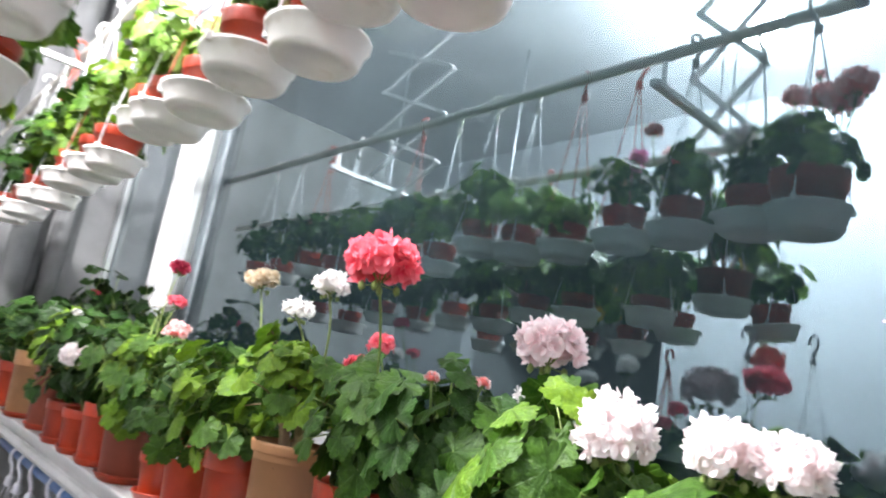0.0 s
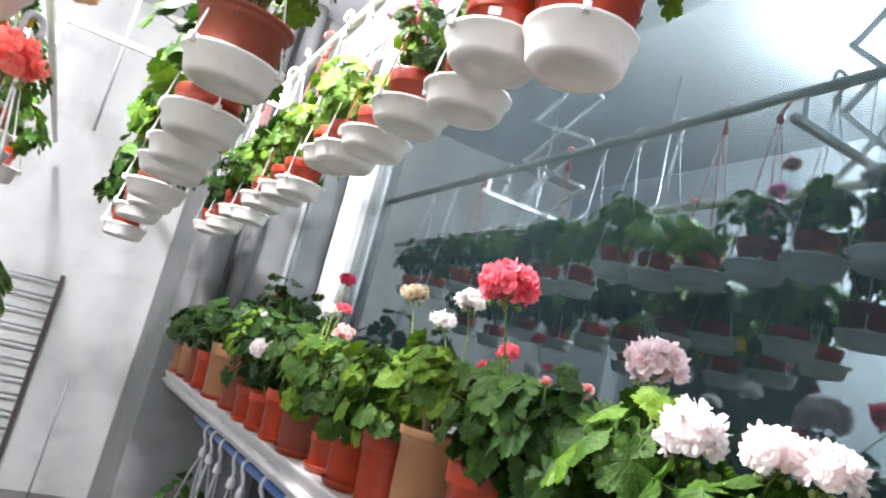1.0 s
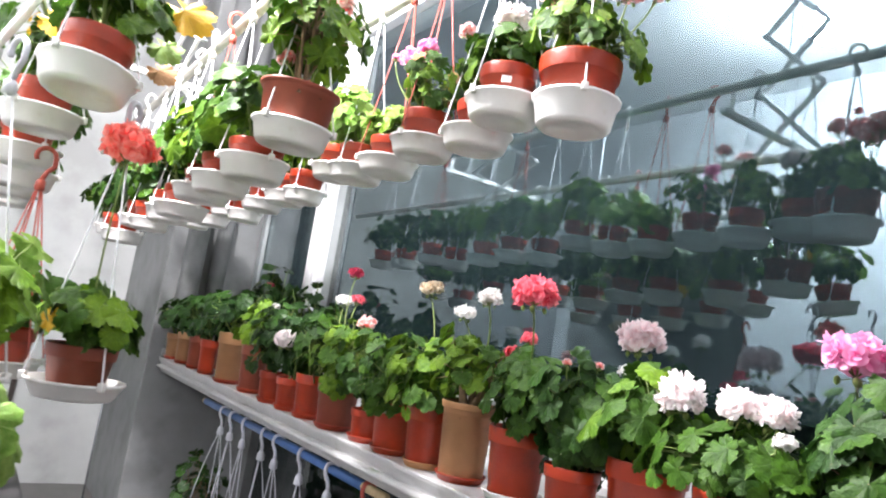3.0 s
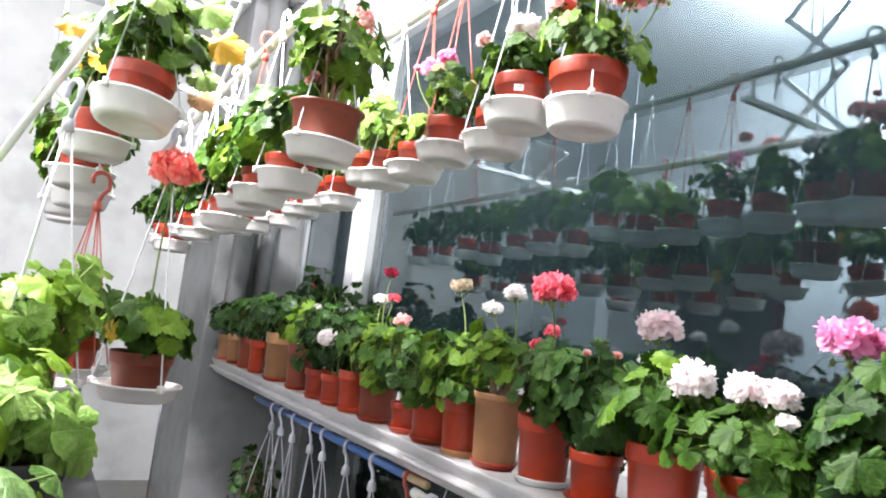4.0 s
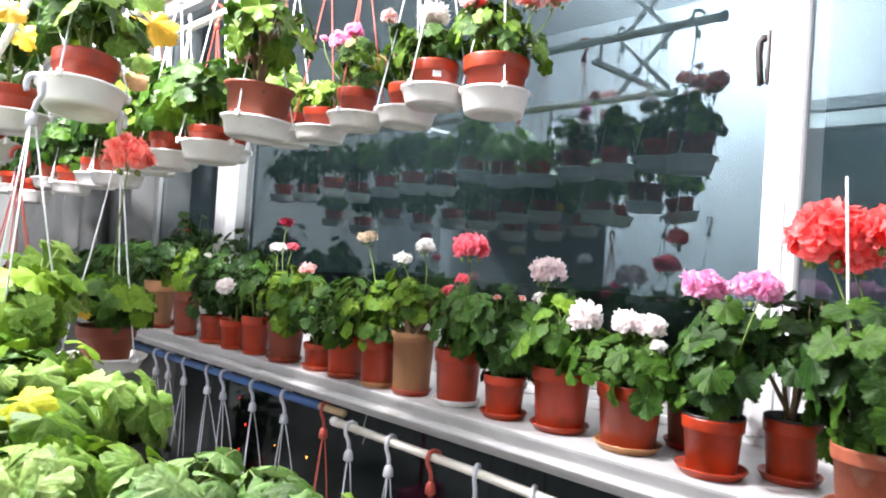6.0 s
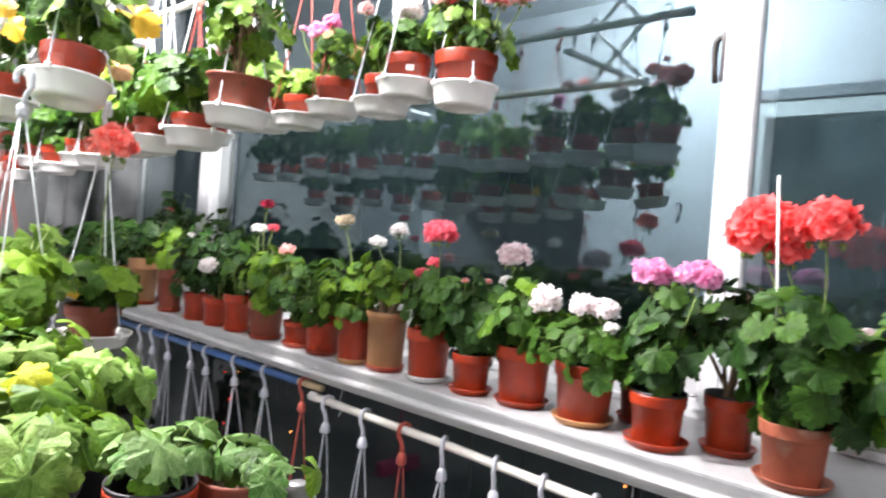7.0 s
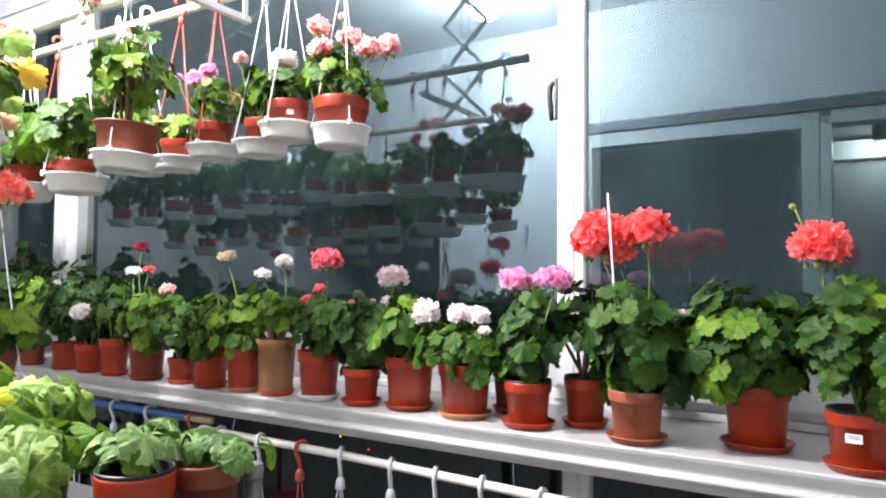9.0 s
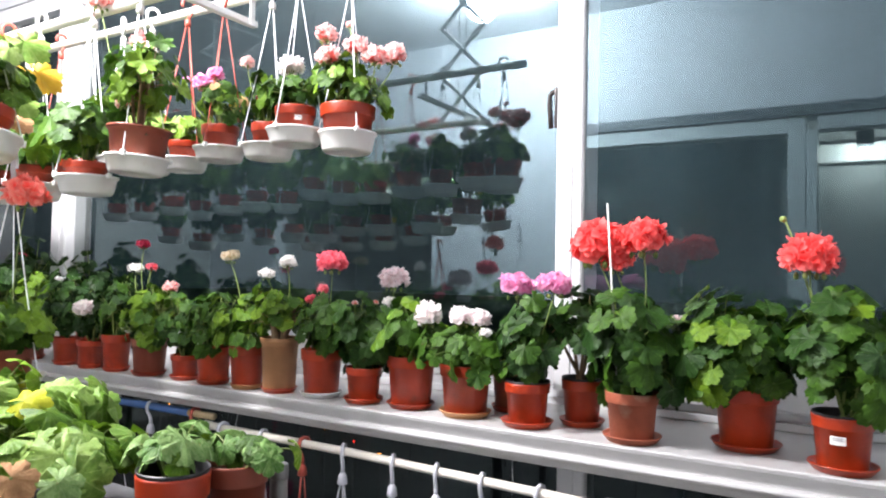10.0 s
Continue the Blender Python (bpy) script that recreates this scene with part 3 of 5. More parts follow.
def leaf_mesh(kind, variant, material):
    """One leaf, stalk end at the origin, pointing along y, about 1 across. u: angle, v: way to the edge."""
    key = (kind, variant, material)
    if key in SHAPES:
        return SHAPES[key]
    rng = random.Random(hash((len(kind), variant)) + 7)
    steps, spread = 70, radians(164)
    verts, faces, uvs = [(0, 0, 0)], [], [(0.5, 0)]
    ph, ph2, lean, cup = rng.uniform(0, 6), rng.uniform(0, 6), rng.uniform(-0.05, 0.05), rng.uniform(-0.13, 0.06)
    lobe, tooth, ruffle = {"lobed": (0.20, 0.085, 0.045), "ruffled": (0.13, 0.045, 0.034), "round": (0.08, 0.06, 0.03)}.get(kind, (0.115, 0.075, 0.032))
    uneven = [rng.uniform(0.93, 1.06) for _ in range(8)]
    for ring, f in ((0, 0.34), (1, 0.68), (2, 0.88), (3, 1.0)):
        for i in range(steps + 1):
            u = i / steps
            a = (u * 2 - 1) * spread
            r = 0.53 * (0.90 + 0.10 * math.cos(a)) * (uneven[int(u * 6.99)] * (1 - (u * 6.99) % 1) + uneven[int(u * 6.99) + 1] * ((u * 6.99) % 1)) ** (f * f)
            r *= 1.0 - lobe + lobe * (2 * abs(math.cos(a * 3.42)) ** 0.7 - 0.35) * f * f + tooth * (2 * abs(math.cos(a * 10.26)) ** 0.8 - 1) * f ** 5
            x, y = math.sin(a) * r * f, math.cos(a) * r * f + 0.05 * f
            z = cup * f * f + 0.050 * f * f * math.sin(a * 2 + ph) + ruffle * f * f * math.sin(a * 5 + ph2) + (0.006 if kind == "ruffled" else 0.020) * f * (abs(math.cos(a * 3.42)) - 0.5) - 0.05 * f * (1 - f) - (0.13 * f ** 3 if kind == "ruffled" else 0.0)
            verts.append((x + lean * f, y, z))
            uvs.append((u, f))
    n = steps + 1
    for i in range(steps):
        faces.append((0, 1 + i + 1, 1 + i))
        for k in (0, 1, 2):
            a, b = 1 + k * n + i, 1 + (k + 1) * n + i
            faces.append((a, a + 1, b + 1, b))
    me = bpy.data.meshes.new("leaf")
    me.from_pydata([(x, y, z) for x, y, z in verts], [], faces)
    layer = me.uv_layers.new(name="UVMap")
    for lp in me.loops:
        layer.data[lp.index].uv = uvs[lp.vertex_index]
    me.flip_normals()
    me.shade_smooth()
    me.materials.append(M[material])
    SHAPES[key] = me
    return me


def head_mesh(variant, material, florets, flat):
    """A flower head of radius 1: florets of broad cupped petals on a dome."""
    key = ("head", variant, material, florets, flat)
    if key in SHAPES:
        return SHAPES[key]
    rng = random.Random(variant * 31 + florets)
    verts, faces, uvs = [], [], []
    scale = 1.0 if florets >= 20 else 1.35
    for i in range(florets):
        u = (i + 0.5) / florets
        cz = 1 - u * 1.42
        az = i * 2.39996 + rng.uniform(-0.35, 0.35)
        s = math.sqrt(max(0, 1 - cz * cz))
        d = Vector((s * math.cos(az), s * math.sin(az), cz)).normalized()
        c = Vector((d.x, d.y, d.z * flat)) * rng.uniform(0.56, 0.80)
        d = (d + Vector([rng.uniform(-0.25, 0.25) for _ in range(3)])).normalized()
        side = d.orthogonal().normalized()
        up = d.cross(side)
        spin = rng.uniform(0, 6)
        for whorl, count, size in ((0, 5, 1.0), (1, 3, 0.62)):
            for p in range(count):
                a = spin + whorl * 0.6 + 2 * math.pi * p / count + rng.uniform(-0.2, 0.2)
                out = side * math.cos(a) + up * math.sin(a)
                across = d.cross(out)
                ln, wd = rng.uniform(0.27, 0.36) * size * scale, rng.uniform(0.15, 0.20) * size * scale
                lift, curl, twist = rng.uniform(0.02, 0.16) + 0.16 * whorl, rng.uniform(-0.12, 0.02), rng.uniform(-0.05, 0.05)
                base = len(verts)
                for j in range(5):
                    t = j / 4
                    w = wd * (0.28, 0.72, 1.0, 0.98, 0.55)[j]
                    for k in (-1, -0.5, 0, 0.5, 1):
                        rim = -0.05 * k * k * (t > 0.9)
                        q = c + out * (ln * (t + rim)) + d * (lift * t + curl * t * t + 0.22 * wd * k * k * t + twist * k * t + 0.012 * math.sin(9 * t + 5 * k + spin) * t) + across * (w * k)
                        verts.append(q)
                        uvs.append((0.5 + k / 2, t))
                for j in range(4):
                    for k in range(4):
                        o = base + j * 5 + k
                        faces.append((o, o + 1, o + 6, o + 5))
    core = bmesh.new()
    bmesh.ops.create_icosphere(core, subdivisions=2, radius=0.60)
    base = len(verts)
    core.verts.index_update()
    for v in core.verts:
        k = 1 + 0.16 * noise.noise(v.co * 5 + Vector((variant, 0, 0)))
        z = v.co.z * flat * k
        verts.append(Vector((v.co.x * k, v.co.y * k, max(z, -0.26))))
        uvs.append((0.5, 0.25))
    faces += [tuple(base + v.index for v in f.verts) for f in core.faces]
    core.free()
    reach = sorted(math.hypot(v[0], v[1]) for v in verts)[int(len(verts) * 0.985)]
    me = bpy.data.meshes.new("flower_head")
    me.from_pydata([(v[0] / reach, v[1] / reach, v[2] / reach) for v in verts], [], faces)
    layer = me.uv_layers.new(name="UVMap")
    for lp in me.loops:
        layer.data[lp.index].uv = uvs[lp.vertex_index]
    me.shade_smooth()
    me.materials.append(M[material])
    SHAPES[key] = me
    return me


def place_leaf(p, normal, tip, size):
    z = normal.normalized()
    y = (tip - z * tip.dot(z))
    y = y.normalized() if y.length > 1e-4 else z.orthogonal().normalized()
    x = y.cross(z)
    return Matrix(((x.x, y.x, z.x, p.x), (x.y, y.y, z.y, p.y), (x.z, y.z, z.z, p.z), (0, 0, 0, 1))) @ Matrix.Diagonal((size, size, size, 1))


def foliage(thing, z0, height, spread, count, size, material, seed, kind="crenate", single=True, trunk=0.0, clumps=5, skirt=0.3, mix=(), offset=(0, 0)):
    """Leaves on stalks in several uneven clumps over z0. mix: other leaf materials with their share. Single leaves, or one joined crown."""
    count = int(count * 1.5)
    rng = random.Random(seed)
    stems, joined = bmesh.new(), []
    centres = []
    for k in range(clumps):
        a, r = k * 2.4 + rng.uniform(-0.5, 0.5), spread * rng.uniform(0.25, 0.62) * (k > 0)
        centres.append((Vector((offset[0] + r * math.cos(a), offset[1] + r * math.sin(a), z0 + height * rng.uniform(0.22, 0.58) + (height * 0.08 if k == 0 else 0))), rng.uniform(0.85, 1.15)))
    top = Vector((offset[0] * 0.4, offset[1] * 0.4, z0 + height * 0.25))
    for c, _ in centres:
        tube(stems, arc((rng.uniform(-0.012, 0.012), rng.uniform(-0.012, 0.012), z0 - 0.012), c, (0, 0, 0.0), 4), 0.0042 + 0.02 * trunk, 6, 0.6)
    for i in range(count):
        c, k = centres[i % clumps]
        u = rng.random()
        cz = 1 - u * (1.0 + skirt * 1.6)
        az = rng.uniform(0, 2 * math.pi)
        s = math.sqrt(max(0.0, 1 - cz * cz))
        d = Vector((s * math.cos(az), s * math.sin(az), cz))
        f = rng.uniform(0.72, 1.05) if i % 4 else rng.uniform(0.35, 0.7)
        p = c + Vector((d.x * spread * 0.58, d.y * spread * 0.58, d.z * height * 0.42)) * f * k
        p.z = max(p.z, z0 - 0.035)
        outward = Vector((p.x - offset[0] * 0.5, p.y - offset[1] * 0.5, 0))
        outward = outward.normalized() if outward.length > 1e-3 else Vector((1, 0, 0))
        normal = d * 0.85 + Vector((0, 0, 0.45)) + outward * 0.65 + Vector([rng.uniform(-0.4, 0.4) for _ in range(3)])
        tip = outward + Vector([rng.uniform(-0.6, 0.6) for _ in range(3)]) - Vector((0, 0, 0.5 if cz < 0.3 else 0.15))
        sz = size * rng.uniform(0.62, 1.18) * (0.8 if f < 0.7 else 1)
        m = place_leaf(p, normal, tip, sz)
        start = c.lerp(top, 0.35)
        tube(stems, arc(start, p, (0, 0, 0.006), 3), 0.0014, 4, 0.8)
        pick, leafmat = rng.random(), material
        for other, share in mix:
            if pick < share:
                leafmat = other
                break
            pick -= share
        me = leaf_mesh(kind, rng.randrange(4), leafmat)
        if single:
            ob = new("leaf", me)
            ob.parent, ob.matrix_basis = thing, m
        else:
            joined.append((me, m, leafmat))
    tagged(part("stalk_tangle", stems, "wood" if trunk else "stem", thing), kind="stuff")
    for leafmat in sorted({j[2] for j in joined}):
        bm = bmesh.new()
        uvl = bm.loops.layers.uv.new("UVMap")
        for me, m, lm in joined:
            if lm != leafmat:
                continue
            vs = [bm.verts.new(m @ v.co) for v in me.vertices]
            src = me.uv_layers[0].data
            for pl in me.polygons:
                fc = bm.faces.new([vs[v] for v in pl.vertices])
                for lp, li in zip(fc.loops, pl.loop_indices):
                    lp[uvl].uv = src[li].uv
        tagged(part("crown", bm, leafmat, thing), kind="stuff")


def flower(thing, at, radius, material, start, florets=30, flat=0.78, seed=0, bow=0.01, buds=True):
    """A flower head on its stalk, with the small green sepals under it."""
    at, start = Vector(at), Vector(start)
    head = new("flower_head", head_mesh(seed % 3, material, florets, flat))
    head.parent = thing
    head.matrix_basis = Matrix.Translation(at) @ Euler((0.12 * math.sin(seed * 3.1), 0.12 * math.cos(seed * 2.3), seed * 1.7)).to_matrix().to_4x4() @ Matrix.Diagonal((radius, radius, radius, 1))
    neck = at - Vector((0, 0, radius * 0.55))
    bm = bmesh.new()
    tube(bm, arc(start, neck, (bow, -bow, 0), 6), 0.0021, 6, 0.75)
    for i in range(9):
        a = i * 0.7
        tube(bm, arc(neck, at + Vector((math.cos(a), math.sin(a), 0.1 * (i % 3))) * radius * 0.45, (0, 0, -0.002), 3), 0.0009, 4)
    if buds:
        for i in range(4):
            a = i * 1.7 + seed
            q = neck + Vector((math.cos(a) * radius * 0.45, math.sin(a) * radius * 0.45, -radius * 0.10))
            tube(bm, [neck, q], 0.0008, 4)
            bmesh.ops.create_icosphere(bm, subdivisions=1, radius=radius * 0.10, matrix=Matrix.Translation(q) @ Matrix.Diagonal((1, 1, 1.5, 1)))
    part("flower_stalk", bm, "stem", thing)


def pot_profile(r, h, band=0.24):
    return [(r * 0.76, 0.0), (r * 0.79, 0.003), (r * 0.905, h * (1 - band)), (r * 0.965, h * (1 - band) + 0.0012), (r * 0.975, h * (1 - band) + 0.004), (r, h - 0.004), (r * 0.995, h), (r * 0.95, h), (r * 0.93, h - 0.008), (r * 0.86, h * 0.72)]


def saucer_profile(r, h):
    return [(r * 0.80, 0.0), (r * 0.84, 0.002), (r * 0.97, h - 0.003), (r, h - 0.001), (r * 0.985, h + 0.001), (r * 0.95, h - 0.002), (r * 0.80, 0.005), (0.001, 0.004)]


def soil_disc(thing, r, z, seed):
    bm = bmesh.new()
    lathe(bm, [(r, -0.01), (r, 0.0), (r * 0.7, 0.004), (r * 0.35, 0.006), (0.001, 0.007)], 20, (0, 0, z))
    rng = random.Random(seed)
    for v in bm.verts:
        v.co.z += rng.uniform(-0.003, 0.003)
    for i in range(26):
        a, q = rng.uniform(0, 6.28), r * 0.9 * math.sqrt(rng.random())
        bmesh.ops.create_icosphere(bm, subdivisions=1, radius=rng.uniform(0.002, 0.0045), matrix=Matrix.Translation((q * math.cos(a), q * math.sin(a), z + 0.005)))
    part("soil", bm, "soil", thing)


def tag_strip(thing, a, r, z, w, h, lines=2):
    """A paper label stuck round the pot at the angle a, with bars for its lines."""
    bm, ink = bmesh.new(), bmesh.new()
    for b, grow, zs in ((bm, 0.0012, [(z - h / 2, z + h / 2)]), (ink, 0.0020, [(z - h * 0.22 * k, z - h * 0.22 * k + h * 0.10) for k in (-1, 0, 1)[:lines]])):
        half = w / r / 2 * (1 if grow < 0.0015 else 0.75)
        for z0, z1 in zs:
            cols = [[b.verts.new(((r + grow) * math.cos(a + half * t), (r + grow) * math.sin(a + half * t), q)) for q in (z0, z1)] for t in (-1, -0.5, 0, 0.5, 1)]
            for c0, c1 in zip(cols, cols[1:]):
                b.faces.new((c0[0], c1[0], c1[1], c0[1]))
    lab = part("pot_label", bm, "tag", thing, "white paper label with faint writing")
    part("writing", ink, "ink", lab)


def potted(x, y, r, h, label, pot="terracotta", saucer="terracotta", inner=False, z=SILL, height=0.2, spread=0.12, count=60, size=0.055, leaf="leaf", seed=1, kind="crenate", flowers=(), single=True, trunk=0.0, clumps=5, skirt=0.3, mix=(), offset=(0, 0), group="pots on the window sill", name="potted_geranium", saucer_r=1.0, band=0.24, grow=1.28):
    t = root(name, pose(x, y, z + 0.0005, 0, 0, (seed * 47) % 360), label, "potted plant", group)
    spin = radians((seed * 47) % 360)
    lift = 0.0
    if saucer:
        part("saucer", lathe(bmesh.new(), saucer_profile(r * saucer_r, 0.017), 28), saucer, t)
        lift = 0.006
    shell = lathe(bmesh.new(), [(a, b + lift) for a, b in pot_profile(r, h - lift, band)], 32, wobble=0.006)
    part("pot", shell, pot, t)
    if inner:
        part("inner_pot", lathe(bmesh.new(), [(r * 0.80, h * 0.55), (r * 0.945, h - 0.002), (r * 0.99, h + 0.003), (r * 0.98, h + 0.006), (r * 0.93, h + 0.003), (r * 0.85, h * 0.7)], 28), "black", t, "black inner nursery pot")
    soil_disc(t, r * 0.885, h * 0.86, seed)
    turn = Matrix.Rotation(-spin, 4, "Z")
    off = turn @ Vector((offset[0], offset[1], 0))
    height, spread, count = height * grow, spread * 1.16, int(count * 1.15)
    foliage(t, h * 0.88, height, spread, count, size, leaf, seed, kind, single, trunk, clumps, skirt, mix, (off.x, off.y))
    for i, (fx, fy, fz, fr, fm, *more) in enumerate(flowers):
        p = turn @ Vector((fx - x, fy - y, fz - z))
        flower(t, p, fr, fm, (p.x * 0.35, p.y * 0.35, h * 0.88 + height * 0.4), florets=more[0] if more else 30, flat=more[1] if len(more) > 1 else 0.78, seed=seed + i)
    return t


# ---- pots along the sill, from the near end to the far end ----
p = potted(0.592, -0.705, 0.062, 0.119, "terracotta pot with black liner, tall coral red geranium", inner=True, height=0.215, spread=0.135, count=86, size=0.084, leaf="leaf", seed=17, skirt=0.25, saucer_r=1.12, offset=(0.01, -0.01), flowers=((0.600, -0.640, 1.407, 0.064, "coral", 40),), mix=(("leafbright", 0.08), ("leafdark", 0.15)), clumps=7)
tag_strip(p, radians(172) - radians((17 * 47) % 360), 0.0565, 0.073, 0.030, 0.018)
bm = bmesh.new()
spin = Matrix.Rotation(-radians((17 * 47) % 360), 4, "Z")
tube(bm, [spin @ Vector(v) for v in ((0.02, 0.06, 0.36), (0.03, 0.085, 0.45), (0.04, 0.10, 0.50), (0.045, 0.112, 0.53), (0.047, 0.118, 0.545))], 0.0022, 6)
bmesh.ops.create_icosphere(bm, subdivisions=2, radius=0.008, matrix=Matrix.Translation(spin @ Vector((0.048, 0.121, 0.546))))
part("flower_bud", bm, "stem", p, "green bud cluster on a bent stalk")
potted(0.690, -0.500, 0.075, 0.146, "large terracotta pot, broad leafy geranium with one tiny pink bloom", height=0.195, spread=0.150, count=118, size=0.083, leaf="leaf", seed=16, saucer_r=1.08, mix=(("leafbright", 0.10), ("leafdark", 0.25)), clumps=8, skirt=0.42, offset=(0, 0.02), flowers=((0.66, -0.345, 1.252, 0.018, "palepink", 6),))
p = potted(0.598, -0.250, 0.066, 0.122, "weathered clay pot, staked geranium with big coral red heads", pot="clay", saucer="clay", height=0.22, spread=0.122, count=92, size=0.082, leaf="leafdark", seed=15, saucer_r=1.1, mix=(("leaf", 0.45),), clumps=7, skirt=0.55, flowers=((0.600, -0.160, 1.436, 0.078, "coral", 44, 0.9), (0.595, -0.275, 1.452, 0.064, "coral", 38), (0.62, -0.20, 1.395, 0.045, "coral", 22)))
spin = Matrix.Rotation(-radians((15 * 47) % 360), 4, "Z")
part("plant_stake", tube(bmesh.new(), [spin @ Vector((-0.020, 0.030, 0.09)), spin @ Vector((-0.075, 0.045, 0.585))], 0.0024, 6), "whitepl", p, "thin white plastic plant stake")
potted(0.705, -0.083, 0.057, 0.124, "terracotta pot with black liner, dark leggy geranium", inner=True, height=0.22, spread=0.10, count=34, size=0.080, leaf="leafdark", seed=14, saucer_r=1.08, trunk=0.1, mix=(("leaf", 0.3),), skirt=0.1)
potted(0.606, 0.036, 0.062, 0.117, "glossy terracotta pot, geranium with two orchid pink heads", inner=True, height=0.20, spread=0.11, count=58, size=0.070, leaf="leafdark", seed=13, saucer_r=1.16, trunk=0.1, mix=(("leaf", 0.3),), skirt=0.35, flowers=((0.601, 0.071, 1.325, 0.050, "pinkpet", 34, 0.6), (0.568, -0.052, 1.333, 0.049, "pinkpet", 34, 0.6)))
potted(0.775, 0.165, 0.058, 0.130, "dark red plastic pot standing behind the front row", pot="brownpot", height=0.10, spread=0.075, count=24, size=0.050, leaf="leafdark", seed=41, single=False)
potted(0.628, 0.238, 0.076, 0.147, "wide terracotta pot on ochre saucer, blush white geranium", saucer="tansaucer", height=0.115, spread=0.126, count=70, size=0.066, leaf="leaf", seed=12, saucer_r=1.0, skirt=0.4, flowers=((0.610, 0.245, 1.230, 0.038, "blush", 30, 0.9), (0.628, 0.198, 1.226, 0.036, "blush", 26, 0.9), (0.60, 0.165, 1.19, 0.020, "white", 8)))
potted(0.637, 0.432, 0.075, 0.156, "terracotta pot, geranium with pale pink and white flower heads", height=0.147, spread=0.115, count=52, size=0.068, leaf="leaf", seed=11, saucer_r=0.98, mix=(("leafbright", 0.25),), flowers=((0.612, 0.362, 1.229, 0.044, "blush", 36, 0.95), (0.770, 0.594, 1.333, 0.053, "palepink", 40, 0.74), (0.745, 0.590, 1.258, 0.028, "white", 14, 0.55), (0.68, 0.47, 1.15, 0.028, "white", 10), (0.68, 0.37, 1.14, 0.028, "white", 10)))
potted(0.616, 0.594, 0.057, 0.110, "small terracotta pot, dense dark geranium with tiny buds", height=0.194, spread=0.116, count=84, size=0.062, leaf="leafdark", seed=10, saucer_r=1.1, mix=(("leaf", 0.35),), skirt=0.6, flowers=((0.60, 0.545, 1.262, 0.012, "salmon", 6), (0.57, 0.60, 1.258, 0.011, "salmon", 6)))
potted(0.622, 0.770, 0.069, 0.152, "terracotta pot on a white saucer, geranium with a rose red head", saucer="whitepl", height=0.161, spread=0.116, count=72, size=0.056, leaf="leaf", seed=9, saucer_r=1.0, offset=(-0.01, -0.06), skirt=0.5, flowers=((0.484, 0.623, 1.381, 0.047, "redpink", 38, 0.74), (0.597, 0.751, 1.296, 0.022, "redpink", 12), (0.592, 0.790, 1.262, 0.026, "redpink", 14, 0.5), (0.60, 0.68, 1.14, 0.022, "white", 8)))
potted(0.600, 0.934, 0.067, 0.181, "tall tan plastic pot, woody geranium with two white flower heads", pot="tan", height=0.17, spread=0.095, count=60, size=0.048, leaf="leafbright", seed=8, saucer_r=0.92, trunk=0.35, mix=(("leaf", 0.3),), skirt=0.1, band=0.10, flowers=((0.584, 0.896, 1.380, 0.030, "white", 22), (0.594, 0.999, 1.342, 0.030, "white", 20, 0.55)))
potted(0.585, 1.070, 0.062, 0.147, "terracotta pot on ochre saucer, bright leafy geranium", saucer="tansaucer", height=0.176, spread=0.110, count=67, size=0.052, leaf="leafbright", seed=7, saucer_r=0.9, mix=(("leaf", 0.4),), skirt=0.4, flowers=((0.612, 1.196, 1.402, 0.036, "cream", 24, 0.45),))
p = potted(0.585, 1.235, 0.064, 0.133, "terracotta pot with a faded label, leafy geranium", height=0.188, spread=0.103, count=70, size=0.050, leaf="leaf", seed=6, saucer_r=0.95, skirt=0.5)
tag_strip(p, radians(205) - radians((6 * 47) % 360), 0.0612, 0.112, 0.034, 0.012, 1)
potted(0.585, 1.385, 0.052, 0.090, "small terracotta pot, trailing leafy geranium", height=0.202, spread=0.103, count=70, size=0.050, leaf="leaf", seed=5, saucer_r=1.05, mix=(("leafdark", 0.3),), skirt=0.7, flowers=((0.57, 1.460, 1.282, 0.030, "salmon", 20),))
potted(0.575, 1.575, 0.068, 0.138, "brown plastic pot, bright green geranium with a rose red flower", pot="brownpot", height=0.196, spread=0.121, count=80, size=0.056, leaf="leafbright", seed=4, saucer_r=0.95, mix=(("leaf", 0.3),), skirt=0.5, flowers=((0.632, 1.709, 1.447, 0.027, "magenta", 18, 0.6), (0.62, 1.640, 1.358, 0.024, "redpink", 14, 0.5), (0.62, 1.735, 1.352, 0.032, "white", 16, 0.4)))
potted(0.568, 1.765, 0.056, 0.142, "terracotta pot, dark bushy geranium", height=0.209, spread=0.115, count=70, size=0.052, leaf="leafdark", seed=3, skirt=0.5, saucer_r=0.95, mix=(("leaf", 0.3),))
potted(0.562, 1.920, 0.055, 0.110, "terracotta pot, geranium with a round blush white flower head", height=0.176, spread=0.098, count=57, size=0.050, leaf="leafdark", seed=2, skirt=0.4, saucer_r=0.95, flowers=((0.491, 1.866, 1.187, 0.040, "blush", 40, 0.95),))
potted(0.560, 2.085, 0.056, 0.112, "terracotta pot, dark geranium with a small white bloom", height=0.220, spread=0.110, count=62, size=0.052, leaf="leafdark", seed=1, skirt=0.5, saucer_r=0.95, single=False, flowers=((0.52, 2.09, 1.30, 0.018, "white", 8),))
